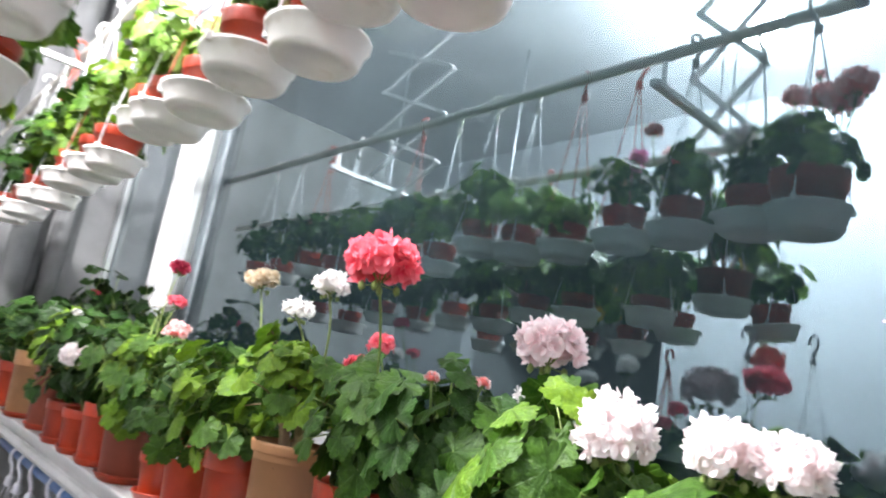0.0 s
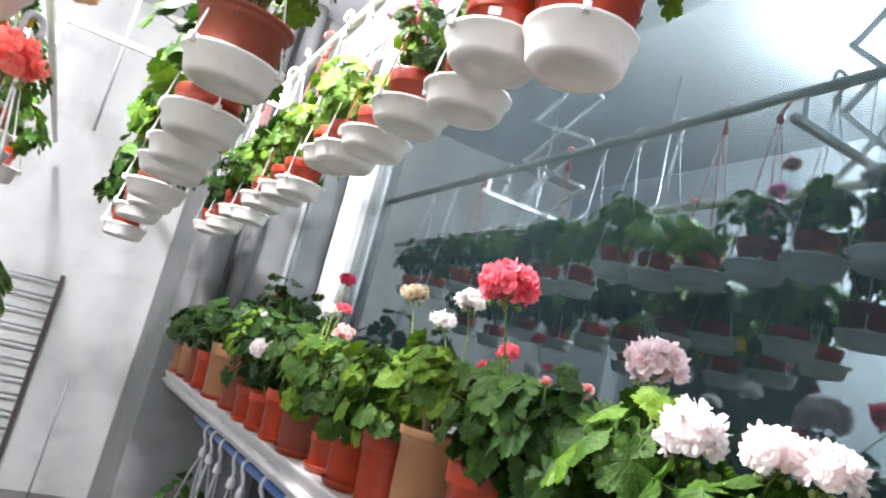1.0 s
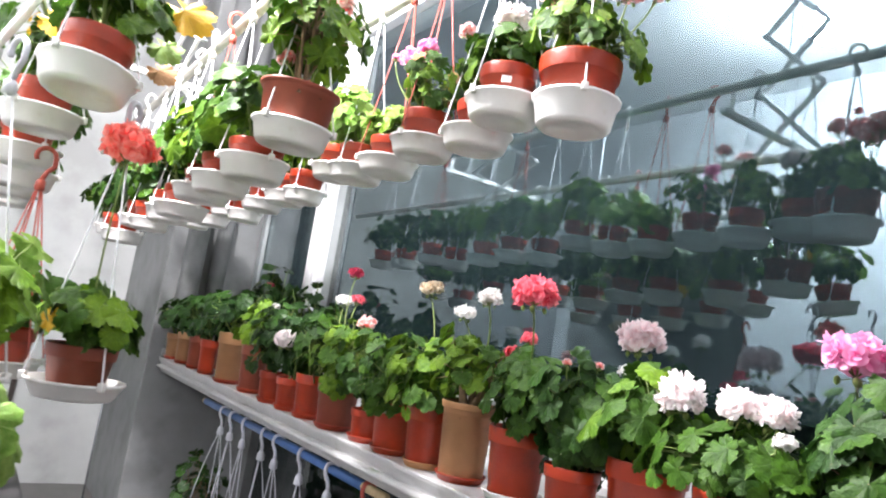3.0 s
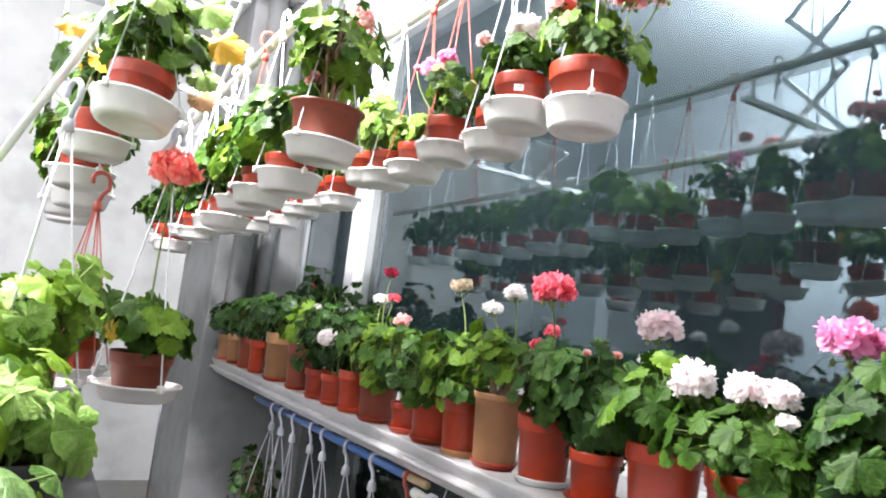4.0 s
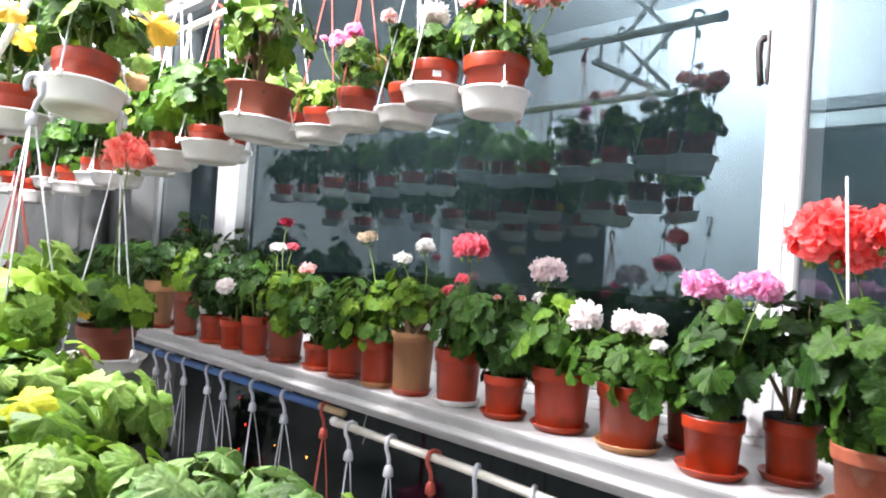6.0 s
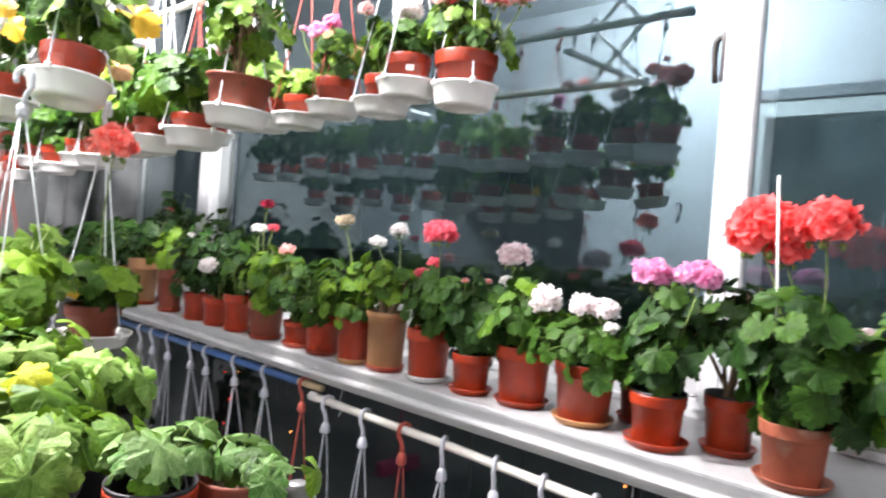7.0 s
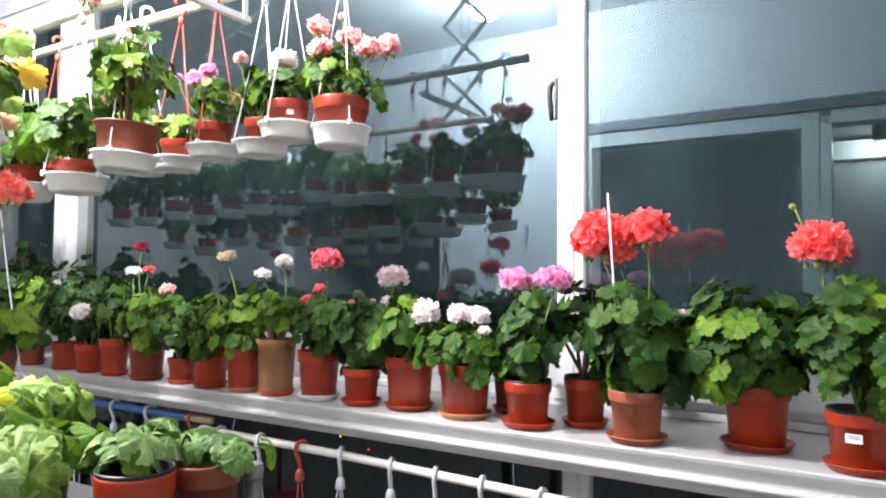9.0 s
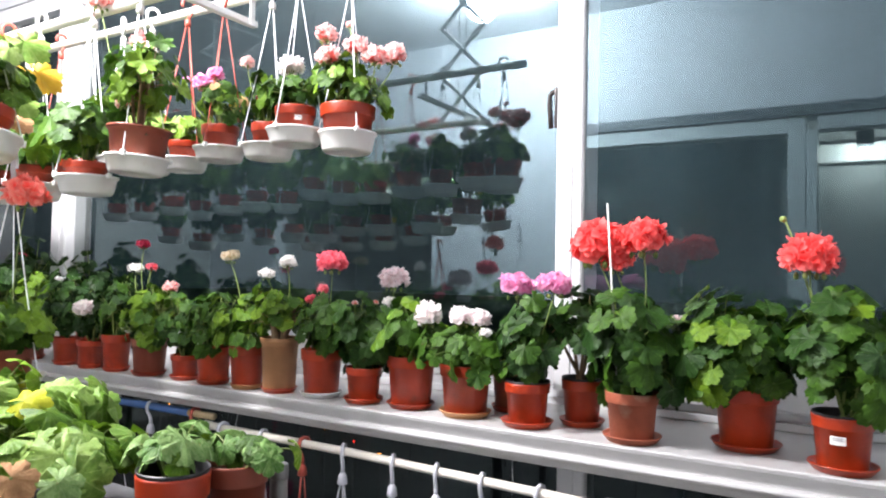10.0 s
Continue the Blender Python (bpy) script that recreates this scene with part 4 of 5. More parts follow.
FAR = ((0.570, 2.355, 0.056, 0.190, "brownpot", "leafbright", 0.15), (0.570, 2.640, 0.070, 0.215, "tan", "leafdark", 0.15), (0.560, 2.950, 0.045, 0.160, "terracotta", "leafdark", 0.16), (0.570, 3.180, 0.050, 0.165, "brownpot", "leafdark", 0.15), (0.570, 3.400, 0.054, 0.165, "tan", "leafdark", 0.15), (0.570, 3.620, 0.055, 0.140, "tan", "leafdark", 0.15), (0.73, 3.30, 0.055, 0.150, "brownpot", "leafdark", 0.18), (0.73, 2.72, 0.06, 0.15, "terracotta", "leafdark", 0.26), (0.73, 2.20, 0.06, 0.15, "terracotta", "leafdark", 0.22))
for i, (x, y, r, h, pm, lm, hh) in enumerate(FAR):
    p = potted(x, y, r, h, {"tan": "tan plastic pot with a dark leafy geranium", "brownpot": "brown plastic pot with a leafy geranium", "terracotta": "slim terracotta pot with a dark leafy geranium"}[pm], pot=pm, height=hh * 1.25, spread=0.125, count=62, size=0.055, leaf=lm, seed=50 + i, single=False, saucer_r=0.95, flowers=((x - 0.02, y, 1.40, 0.020, "magenta", 14),) if i == 7 else ())
    if i in (0, 2, 4):
        part("plant_tag", boxed(0.012, 0.026, -0.001, 0.001, h * 0.7, h + 0.055), "tag", p, "white plastic plant tag")

# ---- hanging baskets ----


def hook_points(r, h):
    """An open hook that hangs over a rod of radius r and comes down to h below it."""
    pts = [Vector((0, -r * math.cos(a), r * math.sin(a))) for a in [math.pi * k / 8 - 0.5 for k in range(10)]]
    return pts + [Vector((0, r, -0.018)), Vector((0, r * 0.4, -0.032)), Vector((0, 0, -h))]


def basket(x, y, zs, R, sh, pr, ph, rod, label, colour="cord", hook="whitepl", pot="terracotta", plant=None, flowers=(), tilt=(0, 0), seed=1, drop=0.20, single=True, cords=3, group="hanging baskets", hook_r=0.02, band=0.34):
    """A pot in a white hanging saucer: hook over the rod, cords to the lugs on the saucer. zs: height of the saucer's rim."""
    t = root("hanging_basket", pose(x, y, zs - sh, tilt[0], tilt[1], (seed * 67) % 360), label, "hanging plant", group)
    back = t.matrix_world.inverted()
    part("saucer", lathe(bmesh.new(), [(R * 0.55, 0.005), (R * 0.58, 0.0), (R * 0.78, 0.003), (R * 0.84, 0.010), (R * 0.94, sh - 0.008), (R, sh - 0.005), (R * 1.005, sh), (R * 0.95, sh - 0.001), (R * 0.70, 0.007), (0.001, 0.008)], 36, facets=18), "whitepl", t, "white plastic hanging saucer")
    base = 0.009 + sh * 0.42
    part("pot_foot", lathe(bmesh.new(), [(pr * 0.60, 0.0085), (pr * 0.60, base + 0.001)], 16), pot, t)
    part("pot", lathe(bmesh.new(), [(a, b + base) for a, b in pot_profile(pr, ph, band)], 30, wobble=0.006), pot, t)
    soil_disc(t, pr * 0.885, base + ph * 0.86, seed)
    top = back @ Vector((x, y, rod))
    hk = part("hook", tube(bmesh.new(), [top + q for q in hook_points(hook_r, 0.055)], 0.0054, 8), hook, t)
    low = top - Vector((0, 0, 0.055))
    part("cord_holder", lathe(bmesh.new(), [(0.006, -0.022), (0.011, -0.020), (0.010, 0.0), (0.005, 0.004)], 10, tuple(low)), hook, t)
    knot = low - Vector((0, 0, 0.02))
    for k in range(cords):
        a = 2 * math.pi * k / cords + 0.5
        e = Vector((R * 1.0 * math.cos(a), R * 1.0 * math.sin(a), sh + 0.002))
        part("cord", tube(bmesh.new(), [knot + Vector((0.006 * math.cos(a), 0.006 * math.sin(a), 0)), knot.lerp(e, 0.5), e, e - Vector((0, 0, 0.012))], 0.0019, 6), colour, t)
        part("lug", box(bmesh.new(), e.x - 0.006, e.x + 0.006, e.y - 0.006, e.y + 0.006, e.z - 0.012, e.z + 0.004, bevel=0.002), "whitepl", t)
    d = dict(height=0.13, spread=0.10, count=50, size=0.05, material="leaf", seed=seed, single=single)
    d.update(plant or {})
    d["height"], d["spread"] = d["height"] * 1.3, d["spread"] * 1.15
    foliage(t, base + ph * 0.88, **d)
    for i, (fx, fy, fz, fr, fm, *more) in enumerate(flowers):
        p = back @ Vector((fx, fy, fz))
        flower(t, p, fr, fm, (p.x * 0.4, p.y * 0.4, base + ph + 0.02), florets=more[0] if more else 26, flat=0.8, seed=seed + i)
    return t


RA, RB = 2.262, 2.129
basket(0.470, 0.567, 1.764, 0.088, 0.062, 0.082, 0.105, RA, "hanging basket, terracotta pot with salmon pink geranium, deep saucer", seed=21, plant=dict(height=0.13, spread=0.115, count=74, size=0.050, material="leafbright", mix=(("leaf", 0.3), ("leaflime", 0.15)), clumps=6), flowers=((0.42, 0.605, 1.985, 0.040, "salmon", 22), (0.43, 0.625, 2.055, 0.036, "salmon", 20), (0.475, 0.545, 2.02, 0.040, "salmon", 22), (0.50, 0.495, 1.99, 0.042, "salmon", 24), (0.54, 0.455, 2.00, 0.044, "salmon", 24), (0.46, 0.56, 2.085, 0.014, "salmon", 8)))
b = basket(0.412, 0.720, 1.777, 0.087, 0.050, 0.062, 0.085, RA, "hanging basket, terracotta pot with a blush white geranium head", seed=22, plant=dict(height=0.085, spread=0.085, count=40, size=0.048, material="leaf"), flowers=((0.424, 0.755, 1.975, 0.044, "blush", 38),))
tag_strip(b, radians(230) - radians((22 * 67) % 360), 0.0605, 0.075, 0.02, 0.014)
basket(0.460, 0.876, 1.750, 0.085, 0.048, 0.055, 0.085, RA, "hanging basket, small terracotta pot with coral flowered geranium", seed=23, plant=dict(height=0.15, spread=0.085, count=46, size=0.050, material="leafbright", mix=(("leaf", 0.4),)), flowers=((0.45, 0.905, 1.93, 0.018, "coral", 12), (0.46, 0.98, 2.03, 0.026, "salmon", 16), (0.44, 0.90, 1.90, 0.014, "coral", 8)))
basket(0.432, 1.065, 1.750, 0.086, 0.046, 0.061, 0.088, RA, "hanging basket, terracotta pot with an orchid pink geranium", seed=24, hook="redpl", colour="redpl", plant=dict(height=0.13, spread=0.10, count=56, size=0.042, material="leaf", mix=(("leafyellow", 0.06), ("leafdry", 0.08), ("leafbright", 0.3))), flowers=((0.378, 1.09, 1.955, 0.036, "pinkpet", 26), (0.40, 1.06, 1.985, 0.030, "pinkpet", 22), (0.36, 1.15, 1.97, 0.014, "pinkpet", 8)))
basket(0.440, 1.252, 1.728, 0.086, 0.045, 0.057, 0.075, RA, "hanging basket, small terracotta pot with a lime green geranium", seed=25, hook="redpl", colour="redpl", plant=dict(height=0.08, spread=0.085, count=26, size=0.060, material="leafbright", mix=(("leaflime", 0.4),)))
A_FAR = ((0.44, 1.44, 1.730, "whitepl", "leaflime", 0.08), (0.45, 1.62, 1.745, "whitepl", "leafbright", 0.12), (0.44, 1.82, 1.715, "whitepl", "leafbright", 0.10), (0.45, 2.02, 1.700, "redpl", "leaf", 0.10), (0.44, 2.24, 1.695, "whitepl", "leafbright", 0.12), (0.45, 2.46, 1.690, "whitepl", "leaf", 0.12), (0.44, 2.70, 1.690, "redpl", "leafdark", 0.12), (0.45, 2.95, 1.690, "whitepl", "leafdark", 0.12), (0.44, 3.22, 1.690, "whitepl", "leafdark", 0.12))
for i, (x, y, z, hk, lm, hh) in enumerate(A_FAR):
    basket(x, y, z + 0.018 * math.sin(i * 2.3), 0.080 + 0.007 * math.cos(i * 1.7), 0.046 + 0.006 * math.sin(i * 3.1), 0.060, 0.080, RA, "hanging basket, leafy geranium in a white saucer", seed=60 + i, hook=hk, colour="redpl" if hk == "redpl" else "cord", single=False, plant=dict(height=hh + 0.06, spread=0.12, count=58, size=0.056, material=lm, clumps=5))
basket(0.055, 0.965, 1.655, 0.086, 0.050, 0.085, 0.098, RB, "hanging basket, wide brown pot with tall large-leaved geranium", seed=26, pot="brownpot", band=0.10, tilt=(0, 3), plant=dict(height=0.215, spread=0.115, count=46, size=0.066, kind="lobed", material="leafbright", mix=(("leaf", 0.45),), trunk=0.06, clumps=6), flowers=((0.02, 0.98, 1.80, 0.022, "salmon", 10), (0.16, 1.10, 2.02, 0.042, "salmon", 28), (0.06, 1.16, 2.13, 0.044, "salmon", 28)))
basket(0.062, 1.195, 1.615, 0.084, 0.055, 0.066, 0.062, RB, "hanging basket, low spreading geranium in a deep white saucer", seed=27, plant=dict(height=0.15, spread=0.12, count=46, size=0.080, material="leaf", mix=(("leafbright", 0.3),), clumps=6))
B_FAR = ((0.07, 1.48, 1.610, "leaf"), (0.075, 1.68, 1.595, "leafbright"), (0.07, 1.88, 1.570, "leaf"), (0.08, 2.10, 1.560, "leafdark"), (0.07, 2.34, 1.560, "leaf"), (0.08, 2.60, 1.555, "leafdark"), (0.07, 2.88, 1.545, "leafdark"), (0.075, 3.18, 1.545, "leaf"))
for i, (x, y, z, lm) in enumerate(B_FAR):
    basket(x, y, z + 0.018 * math.sin(i * 2.9), 0.083 + 0.007 * math.sin(i * 1.3), 0.048 + 0.006 * math.cos(i * 2.1), 0.060, 0.075, RB, "hanging basket, leafy geranium in a white saucer", seed=70 + i, hook="redpl" if i == 1 else "whitepl", colour="redpl" if i == 1 else "cord", single=False, plant=dict(height=0.19, spread=0.125, count=60, size=0.066, material=lm, clumps=5), flowers=((x - 0.08, y - 0.02, z + 0.12, 0.024, "palepink", 14),) if i == 2 else ())
RC = 2.05
b = basket(-0.335, 0.985, 1.648, 0.088, 0.052, 0.066, 0.088, RC, "hanging basket, terracotta pot, geranium with one yellow leaf", seed=28, tilt=(4, 8), plant=dict(height=0.19, spread=0.098, count=50, size=0.064, material="leaf", mix=(("leafbright", 0.45), ("leaflime", 0.08)), clumps=6, skirt=0.25))
for at, size, mt in (((-0.185, 1.03, 1.835), 0.10, "leafyellow"), ((-0.225, 1.02, 1.90), 0.10, "leaflime"), ((-0.21, 1.05, 1.755), 0.07, "leaflime"), ((-0.20, 1.08, 1.715), 0.06, "leafdry"), ((-0.47, 1.0, 1.775), 0.055, "leafyellow")):
    ob = new("leaf", leaf_mesh("crenate", 1, mt))
    ob.parent = b
    ob.matrix_basis = b.matrix_world.inverted() @ place_leaf(Vector(at), Vector((-0.2, -1.0, 0.5)), Vector((0.8, -0.1, -0.7)), size)
C_FAR = ((-0.375, 1.36, 1.630), (-0.385, 1.56, 1.575), (-0.37, 1.78, 1.545), (-0.39, 2.05, 1.54), (-0.38, 2.35, 1.54))
for i, (x, y, z) in enumerate(C_FAR):
    basket(x, y, z, 0.085, 0.052, 0.062, 0.080, RC, "hanging basket, terracotta pot with a green and yellowing geranium", seed=80 + i, single=False, plant=dict(height=0.19, spread=0.125, count=58, size=0.062, material="leaf", mix=(("leafbright", 0.25), ("leafyellow", 0.06)), clumps=4))
basket(-0.235, 1.020, 1.092, 0.086, 0.036, 0.062, 0.075, 1.60, "low hanging basket, pale geranium with a tall coral bloom", seed=29, pot="brownpot", hook="greypl", plant=dict(height=0.095, spread=0.105, count=44, size=0.066, material="leafbright", mix=(("leaf", 0.4), ("leafyellow", 0.04)), clumps=6, skirt=0.12), flowers=((-0.240, 0.955, 1.520, 0.052, "litcoral", 36),))
basket(-0.440, 0.900, 1.100, 0.088, 0.040, 0.062, 0.080, 1.62, "low hanging basket on pale grey cords, leafy yellow-green geranium", seed=30, hook="greypl", plant=dict(height=0.13, spread=0.12, count=60, size=0.078, skirt=0.9, material="leafbright", mix=(("leaflime", 0.3),), clumps=6))
basket(-0.345, 1.360, 1.085, 0.085, 0.040, 0.062, 0.080, 1.53, "low hanging basket on red cords, leafy geranium", seed=31, hook="redpl", colour="redpl", cords=6, single=False, plant=dict(height=0.13, spread=0.12, count=40, size=0.07, material="leaf", clumps=4))

# ---- drying rack under the ceiling ----
rack = root("drying_rack", pose(0, 0, 0), "white scissor-arm drying rack hung from the ceiling", "drying rack")
for x, z, y0, r, mt in ((0.462, 2.245, 0.470, 0.0165, "rodwhite"), (0.090, 2.112, 0.83, 0.0165, "rodwhite"), (-0.36, 2.032, 1.0, 0.0145, "rodwhite")):
    part("rod", tube(bmesh.new(), [(x, y0, z), (x, y0 + 0.02, z), (x, END - 0.35, z)], r, 12), mt, rack)
    part("end_cap", lathe(bmesh.new(), [(r * 0.6, 0.0), (r * 1.15, 0.004), (r * 1.15, 0.022)], 12), "greypl", rack).matrix_basis = pose(x, y0 - 0.003, z, -90)


def flat_bar(a, b, thick, w=0.0095):
    """A flat bar from a to b, thin along the unit vector thick."""
    bm = bmesh.new()
    a, b, thick = Vector(a), Vector(b), Vector(thick)
    side = thick.cross((b - a).normalized()) * w
    vs = [bm.verts.new(q + o + thick * d) for d in (-0.006, 0.006) for q, o in ((a, side), (a, -side), (b, -side), (b, side))]
    for f in ((0, 1, 2, 3), (7, 6, 5, 4), (0, 4, 5, 1), (1, 5, 6, 2), (2, 6, 7, 3), (3, 7, 4, 0)):
        bm.faces.new([vs[i] for i in f])
    bmesh.ops.recalc_face_normals(bm, faces=bm.faces)
    return bm


# scissor arms: middle, half width along the wall or across it, lowest node, step
for mid, half, low, step in (((0.11, 0.98), (0.0, 0.12), 2.13, 0.237), ((0.115, 2.62), (0.0, 0.28), 2.04, 0.235)):
    thick = Vector((1, 0, 0)) if half[1] else Vector((0, 1, 0))
    for k in range(4):
        z0, z1 = low + step * k, min(low + step * (k + 1), CEIL - 0.012)
        for e in (-1, 1):
            a = Vector((mid[0] - half[0] * e, mid[1] - half[1] * e, z0)) + thick * 0.0075 * e
            b = Vector((mid[0] + half[0] * e, mid[1] + half[1] * e, z1)) + thick * 0.0075 * e
            part("scissor_arm", flat_bar(a, b, thick), "rackwhite", rack, "", False)
            part("rivet", lathe(bmesh.new(), [(0.005, -0.016), (0.006, -0.014), (0.006, 0.014), (0.005, 0.016)], 8), "alu", rack).matrix_basis = pose(a.x, a.y, a.z, 90 if half[0] else 0, 90 if half[1] else 0)
for y in (0.945, 0.985):
    part("pull_cord", tube(bmesh.new(), [(0.13, y, 2.13), (0.13, y, 2.6), (0.13, y, CEIL - 0.01)], 0.0022, 5), "cord", rack)
for yc in (0.98, 2.62):
    part("rod_bracket", boxed(-0.38, 0.49, yc - 0.012, yc + 0.012, 2.150, 2.172, bevel=0.004), "rackwhite", rack, "", False)
    for x, z in ((0.462, 2.245), (0.090, 2.112), (-0.36, 2.032)):
        z0, z1 = sorted((z, 2.161))
        part("hanger_strap", boxed(x - 0.010, x + 0.010, yc - 0.016, yc - 0.0125, z0 - 0.012, z1 + 0.012), "rackwhite", rack, "", False)
part("strut", tube(bmesh.new(), [(-0.56, 1.10, 1.47), (-0.45, 1.10, 1.735), (-0.345, 1.10, 2.02)], 0.0085, 8), "rackwhite", rack, "slanting white strut")
for x, y, z in ((-0.16, 3.10, 1.90), (-0.505, 2.50, 1.88)):
    part("hanging_bar", tube(bmesh.new(), [(x, y, z), (x, y, 2.5), (x, y, CEIL - 0.001)], 0.008, 8), "alu", rack, "grey metal hanging bar")
body = root("rack_housing", pose(0, 0, 0), "white ceiling housing of the drying rack", "ceiling unit")
part("housing", boxed(0.0, 0.23, 1.35, 3.0, CEIL - 0.07, CEIL - 0.001, bevel=0.012), "rackwhite", body, "", False)
lampo = root("ceiling_lamp", pose(-0.66, 1.28, CEIL), "bright round bulb on a short white stem, lit", "lamp")
part("lamp_base", lathe(bmesh.new(), [(0.05, -0.035), (0.08, -0.025), (0.085, -0.0005)], 24), "rackwhite", lampo)
part("lamp_stem", lathe(bmesh.new(), [(0.022, -0.075), (0.026, -0.065), (0.018, -0.03)], 14), "rackwhite", lampo)

# ---- rods with empty hangers under the sill ----
rodw = root("hanger_rod", pose(0, 0, 0), "cream painted rod wired up under the sill, empty hangers on it", "rod")
part("rod", tube(bmesh.new(), [(0.57, 1.26, 0.806), (0.57, 0.62, 0.803), (0.57, 0.0, 0.789), (0.57, -0.75, 0.772)], 0.0125, 12), "rodwhite", rodw)
part("tape", tube(bmesh.new(), [(0.57, 1.255, 0.806), (0.57, 1.22, 0.806)], 0.0150, 12), "whitepl", rodw, "white tape round the rod's end")
rodb = root("hanger_rod", pose(0, 0, 0), "wooden rod in a blue plastic sleeve under the sill", "rod")
part("rod", tube(bmesh.new(), [(0.600, 1.24, 0.8295), (0.600, 2.0, 0.8265), (0.600, 3.0, 0.8235)], 0.0125, 12), "bamboo", rodb)
part("sleeve", tube(bmesh.new(), [(0.600, 1.37, 0.8290), (0.600, 2.0, 0.8265), (0.600, 2.97, 0.8236)], 0.0145, 12), "rodblue", rodb, "blue plastic sleeve")
for x, y in ((0.57, 0.06), (0.57, 1.10)):
    part("tie_wire", tube(bmesh.new(), [(x, y, 0.770), (x + 0.016, y + 0.004, 0.795), (x, y, 0.825), (x + 0.02, y + 0.01, 0.864)], 0.0013, 5), "alu", rodw, "thin tie wire up to the sill")
for x, y in ((0.60, 1.48), (0.60, 2.85)):
    part("tie_wire", tube(bmesh.new(), [(x, y, 0.815), (x + 0.018, y, 0.834), (x, y, 0.852), (x + 0.01, y, 0.868)], 0.0013, 5), "alu", rodb)


def hanger(x, y, z, colour, seed, length=0.33):
    """An empty basket hanger: a broad hook, a holder and three loose cords."""
    rng = random.Random(seed)
    t = root("empty_hanger", pose(x, y, z, 0, 0, 90 + rng.uniform(-25, 25)), "empty %s plastic basket hanger with loose cords on the rod" % ("red" if colour == "redpl" else "pale grey"), "hanger", "empty hangers on the rods")
    part("hook", tube(bmesh.new(), [Vector(q) for q in ((0, -0.0185, -0.020), (0, -0.0195, 0.0), (0, -0.014, 0.0145), (0, 0.0, 0.0195), (0, 0.014, 0.0145), (0, 0.0195, 0.0), (0, 0.018, -0.018), (0, 0.008, -0.036), (0, 0.004, -0.052), (0, 0.004, -0.070))], 0.0062, 8), colour, t)
    part("cord_holder", lathe(bmesh.new(), [(0.010, -0.034), (0.016, -0.030), (0.013, -0.006), (0.006, 0.004)], 10, (0, 0.004, -0.068)), colour, t)
    for k in range(3):
        a = k * 2.1 + rng.uniform(-0.4, 0.4)
        s = rng.uniform(0.02, 0.075)
        e = Vector((s * math.cos(a), 0.004 + s * math.sin(a), -0.09 - length * rng.uniform(0.8, 1.05)))
        part("cord", tube(bmesh.new(), arc((0.005 * math.cos(a), 0.004 + 0.005 * math.sin(a), -0.095), e, (0.006 * math.cos(a + 1), 0.006 * math.sin(a), 0), 5), 0.0022, 5), colour, t)


for i, (y, c) in enumerate(((1.16, "greypl"), (0.97, "greypl"), (0.79, "redpl"), (0.63, "greypl"), (0.445, "greypl"), (0.295, "greypl"), (0.15, "greypl"), (-0.02, "greypl"), (-0.2, "greypl"))):
    hanger(0.57, y, 0.804 if y > 0.6 else 0.8035 - 0.0235 * (0.62 - y), c, 100 + i)
for i, (y, c) in enumerate(((1.34, "redpl"), (1.58, "greypl"), (1.80, "greypl"), (2.03, "greypl"), (2.17, "greypl"), (2.39, "greypl"), (2.55, "greypl"), (2.68, "greypl"))):
    hanger(0.600, y, 0.8295 - 0.0035 * (y - 1.3), c, 120 + i)

# ---- bench with pale green plants ----
bench = root("plant_bench", pose(0, 0, 0), "dark bench crowded with pale green potted plants", "bench")
part("bench_top", boxed(-1.02, -0.30, -0.06, 1.0, 0.915, 0.94, bevel=0.004), "bench", bench, "", False)
for x, y in ((-0.98, -0.02), (-0.34, -0.02), (-0.98, 0.96), (-0.34, 0.96)):
    part("leg", boxed(x - 0.018, x + 0.018, y - 0.018, y + 0.018, 0.0, 0.915), "bench", bench, "", False)
BZ = 0.94
G = "plants on the bench"
B = dict(z=BZ, saucer=None, group=G, name="potted_plant", grow=1.0)
potted(-0.512, 0.062, 0.049, 0.138, "terracotta pot with a black liner, sparse glossy variegated plant", inner=True, height=0.085, spread=0.085, count=13, size=0.056, leaf="leafvar", seed=201, mix=(("leafbright", 0.25),), kind="ruffled", clumps=3, skirt=0.0, offset=(0.01, 0.05), **B)
potted(-0.408, 0.055, 0.049, 0.132, "brown pot with low green leaves and pebbly soil", pot="brownpot", height=0.066, spread=0.082, count=13, size=0.050, leaf="leaf", seed=202, mix=(("leafbright", 0.3), ("leafvar", 0.3)), kind="ruffled", clumps=3, skirt=0.0, offset=(0.0, 0.02), **B)
potted(-0.600, 0.215, 0.070, 0.130, "black pot with broad pale green leaves", pot="black", height=0.085, spread=0.092, count=17, size=0.088, leaf="leafpale", seed=203, kind="ruffled", mix=(("leafbright", 0.3),), skirt=0.12, clumps=4, offset=(0.03, 0.0), **B)
potted(-0.440, 0.430, 0.060, 0.130, "black pot with pale lime ruffled leaves", pot="black", height=0.120, spread=0.080, count=14, size=0.084, leaf="leaflime", seed=204, kind="ruffled", mix=(("leafpale", 0.6),), skirt=0.15, clumps=3, **B)
p = potted(-0.565, 0.390, 0.058, 0.130, "black pot with yellowish green ruffled leaves", pot="black", height=0.100, spread=0.100, count=20, size=0.080, leaf="leafpale", seed=211, kind="ruffled", mix=(("leafbright", 0.35),), skirt=0.4, clumps=4, **B)
ob = new("leaf", leaf_mesh("ruffled", 1, "leaflemon"))
ob.parent, ob.matrix_basis = p, p.matrix_world.inverted() @ place_leaf(Vector((-0.575, 0.315, 1.155)), Vector((-0.35, -0.55, 0.75)), Vector((0.8, -0.4, -0.1)), 0.056)
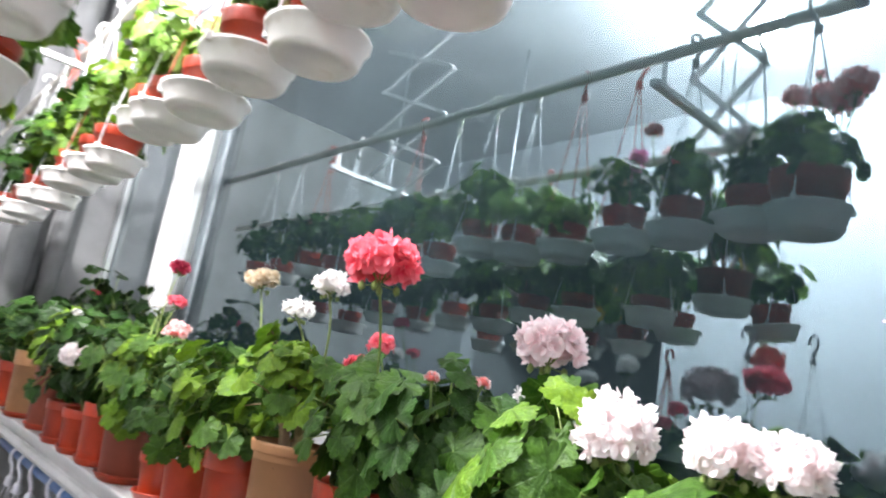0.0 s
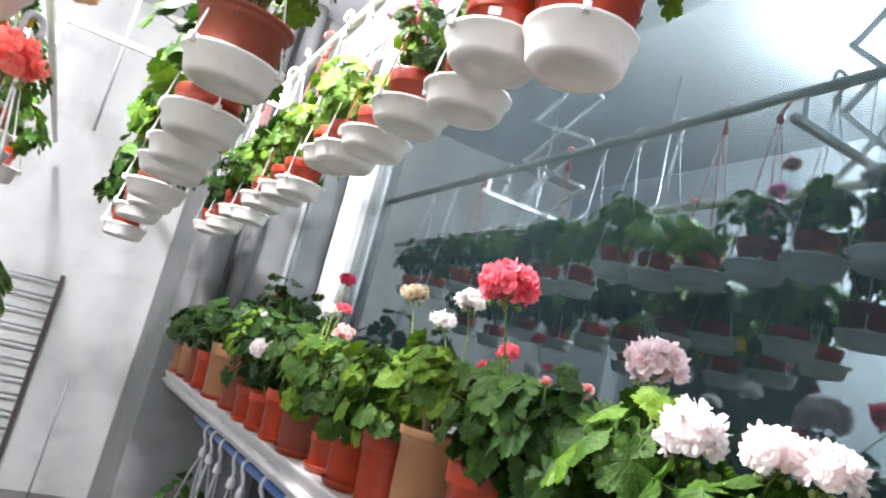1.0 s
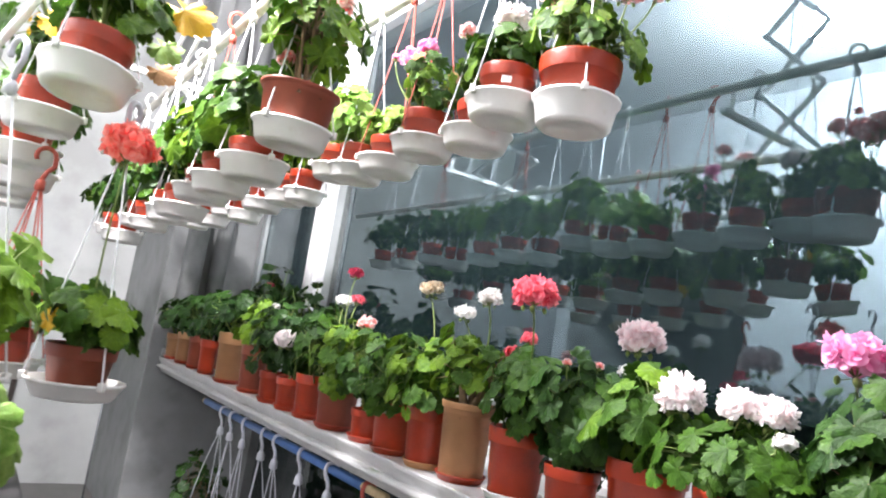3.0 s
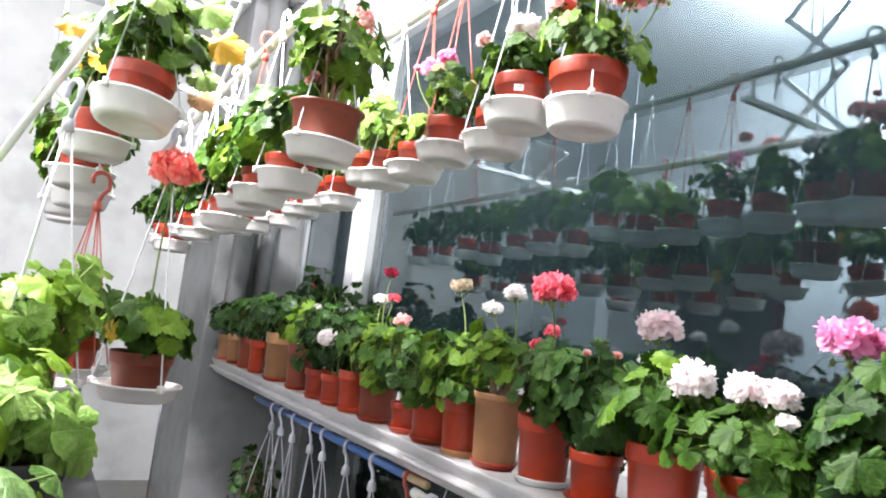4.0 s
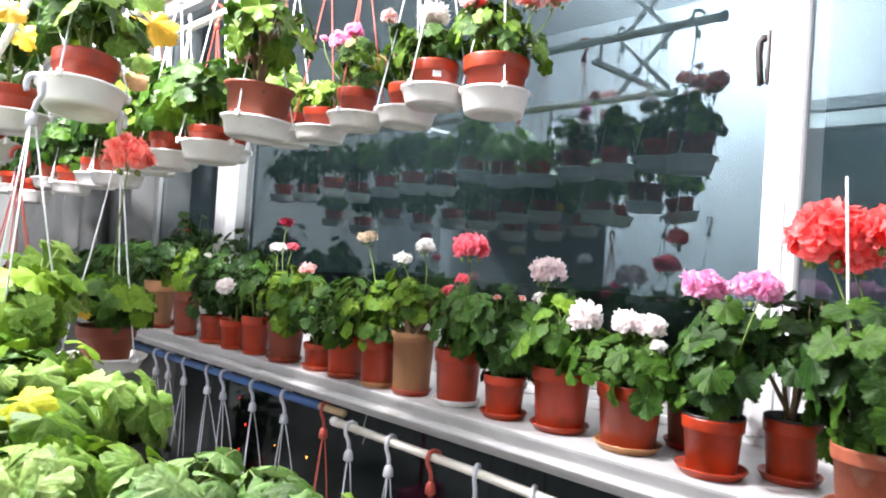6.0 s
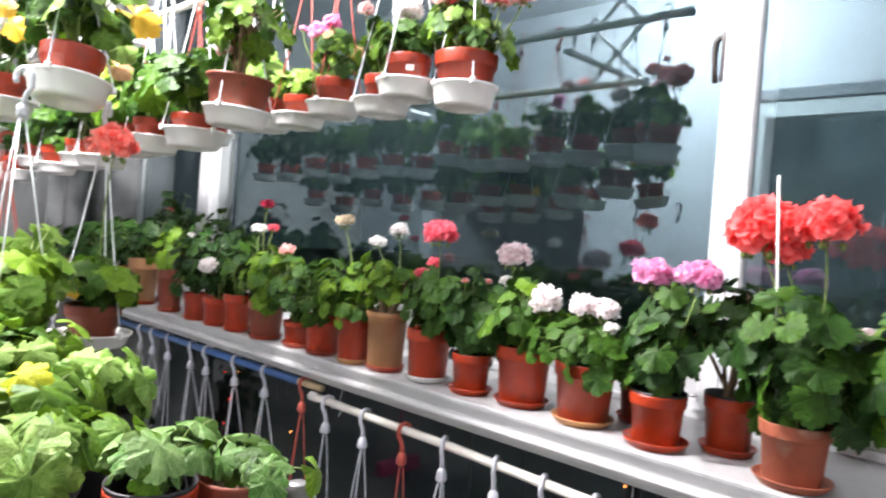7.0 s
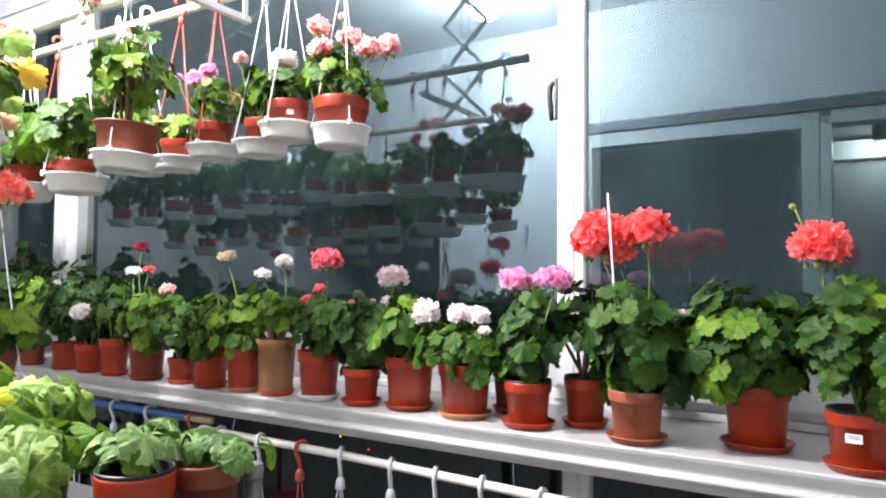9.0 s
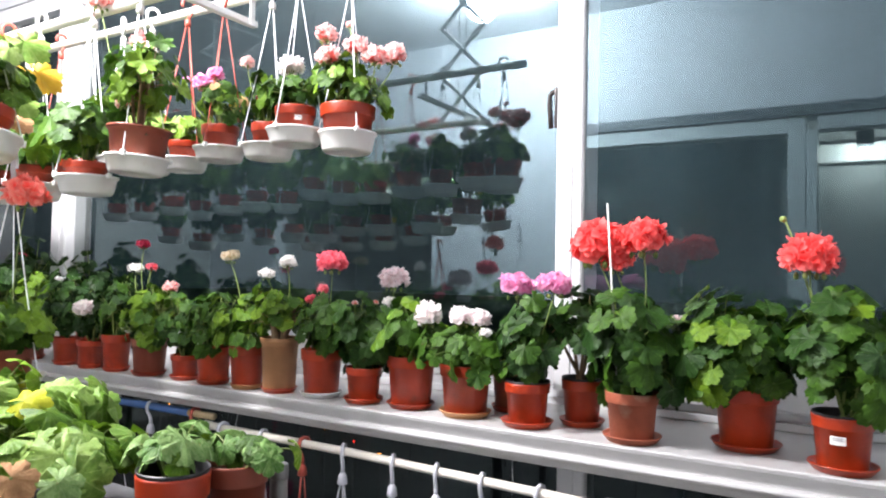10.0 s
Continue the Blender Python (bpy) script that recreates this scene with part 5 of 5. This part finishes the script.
p = potted(-0.480, 0.630, 0.065, 0.140, "brown pot with a bushy green plant, some leaves yellow", pot="brownpot", height=0.120, spread=0.105, count=30, size=0.070, leaf="leafbright", seed=205, kind="ruffled", mix=(("leaf", 0.35), ("leafpale", 0.3), ("leaflemon", 0.03)), skirt=0.4, **B)
part("plant_stake", boxed(0.036, 0.046, -0.001, 0.001, 0.08, 0.155), "tag", p, "flat white plant tag")
potted(-0.690, 0.490, 0.065, 0.145, "terracotta pot with a green and yellow plant", height=0.12, spread=0.12, count=26, size=0.092, leaf="leafbright", seed=206, kind="ruffled", mix=(("leafpale", 0.4), ("leaflemon", 0.03)), **B)
p = potted(-0.735, 0.040, 0.058, 0.105, "black pot with a plant that has a withered leaf", pot="black", height=0.030, spread=0.065, count=5, size=0.075, leaf="leafvar", seed=207, kind="ruffled", mix=(("leafdry", 0.35),), clumps=2, skirt=0.2, **B)
for at, size, mt in (((-0.762, -0.005, 1.140), 0.046, "leafdry"), ((-0.722, -0.020, 1.128), 0.046, "leafvar")):
    ob = new("leaf", leaf_mesh("ruffled", 2, mt))
    ob.parent, ob.matrix_basis = p, p.matrix_world.inverted() @ place_leaf(Vector(at), Vector((-0.4, -0.9, 0.55)), Vector((0.5, -0.6, -0.6)), size)
    part("leaf_stalk", tube(bmesh.new(), arc(p.matrix_world.inverted() @ Vector((-0.735, 0.035, BZ + 0.09)), p.matrix_world.inverted() @ Vector(at), (0, 0, 0.01), 5), 0.0018, 5), "stem", p)
potted(-0.620, 0.770, 0.065, 0.140, "terracotta pot with large pale green leaves", height=0.14, spread=0.12, count=28, size=0.098, leaf="leafpale", seed=208, kind="ruffled", mix=(("leafbright", 0.4), ("leaflime", 0.2)), **B)
potted(-0.870, 0.330, 0.065, 0.120, "terracotta pot with a leafy green plant", height=0.13, spread=0.13, count=30, size=0.090, leaf="leaf", seed=209, mix=(("leafbright", 0.4),), single=False, **B)
potted(-0.810, 0.740, 0.065, 0.120, "terracotta pot with a leafy yellow-green plant", height=0.16, spread=0.13, count=30, size=0.090, leaf="leafbright", seed=210, mix=(("leaflemon", 0.03), ("leafpale", 0.35)), single=False, **B)
can = root("metal_canister", pose(-0.343, 0.030, BZ + 0.0005), "small brushed metal canister on the bench's edge", "canister")
part("canister_body", lathe(bmesh.new(), [(0.0125, 0), (0.0135, 0.002), (0.0135, 0.095)], 20), "canmetal", can)
part("lid", lathe(bmesh.new(), [(0.014, 0.0955), (0.0145, 0.097), (0.0138, 0.116), (0.009, 0.118)], 20), "canmetal", can)

# ---- at the end wall ----
towel = root("wire_rack", pose(0, 0, 0), "black framed metal rack with thin rungs against the end wall", "rack")
for x in (-0.08, -0.75):
    part("rack_post", boxed(x - 0.014, x + 0.014, END - 0.075, END - 0.045, 0.0, 1.30, bevel=0.004), "dark", towel, "", False)
for k in range(11):
    part("rung", tube(bmesh.new(), [(-0.74, END - 0.06, 0.25 + 0.10 * k), (-0.09, END - 0.06, 0.25 + 0.10 * k)], 0.007, 8), "alu", towel)
# pink handle under a thin grey cord; the broom head is added
mop = root("broom", pose(0.03, 2.25, 0.0), "pink handle with a thin grey cord above it", "broom")
part("broom_handle", tube(bmesh.new(), [(0, 0, 0.08), (0, 0, 0.40), (0.0, 0, 0.53)], 0.013, 10, 0.8), "pink", mop)
part("broom_cord", tube(bmesh.new(), [(0, 0, 0.53), (0.005, 0.03, 0.95)], 0.0028, 8), "darkgrey", mop)
part("broom_head", boxed(-0.15, 0.15, -0.03, 0.03, 0.0, 0.08, bevel=0.01), "pink", mop, "", False)
potted(0.66, 3.0, 0.075, 0.14, "terracotta pot on the floor with a dark leafy plant", z=0.0, height=0.45, spread=0.16, count=70, size=0.06, leaf="leafdark", seed=300, single=False, group="pots on the floor", trunk=0.2)

# ---- the dim room's lamp, and the night outside ----
bulb = root("ceiling_bulb", pose(-2.75, -0.765, 2.447), "bare lit bulb in a dark fitting on a short stem", "lamp")
part("bulb_stem", tube(bmesh.new(), [(0, 0, -0.001), (0, 0, 0.2525)], 0.012, 8), "darkgrey", bulb)
part("bulb_fitting", lathe(bmesh.new(), [(0.030, -0.122), (0.052, -0.115), (0.055, -0.105), (0.055, -0.0005)], 20), "darkgrey", bulb)
part("socket", lathe(bmesh.new(), [(0.018, -0.135), (0.020, -0.130), (0.020, -0.1225)], 16), "whitepl", bulb)
# no known moulding: a white strip added to show the bulb's glow
structure("cornice", boxed(-3.02, -2.93, -1.9, -0.25, 2.245, 2.385, bevel=0.006), "rackwhite", "white strip added for the glow behind the bulb")
structure("ground", boxed(1.3, 400, -300, 400, -12.1, -12.0), "asphalt", "dark ground outside at night")
rng = random.Random(5)
for i in range(26):
    kind = ("citylamp", "cityred", "citylamp", "cityred", "citywhite")[i % 5]
    d = rng.uniform(24, 52)
    a = rng.uniform(0.30, 1.20)
    st = root("street_light", pose(1.3 + d * math.cos(a), -2 + d * math.sin(a), -12), "small far %s light in the night" % {"citylamp": "orange", "cityred": "red", "citywhite": "white"}[kind], "street light", "far lights outside")
    hgt = rng.uniform(1, 7)
    part("light_pole", tube(bmesh.new(), [(0, 0, 0), (0, 0, hgt)], 0.05, 6), "dark", st)
    bm = bmesh.new()
    bmesh.ops.create_icosphere(bm, subdivisions=2, radius=0.045, matrix=Matrix.Translation((0, 0, hgt + 0.1)))
    part("lantern", bm, kind, st)
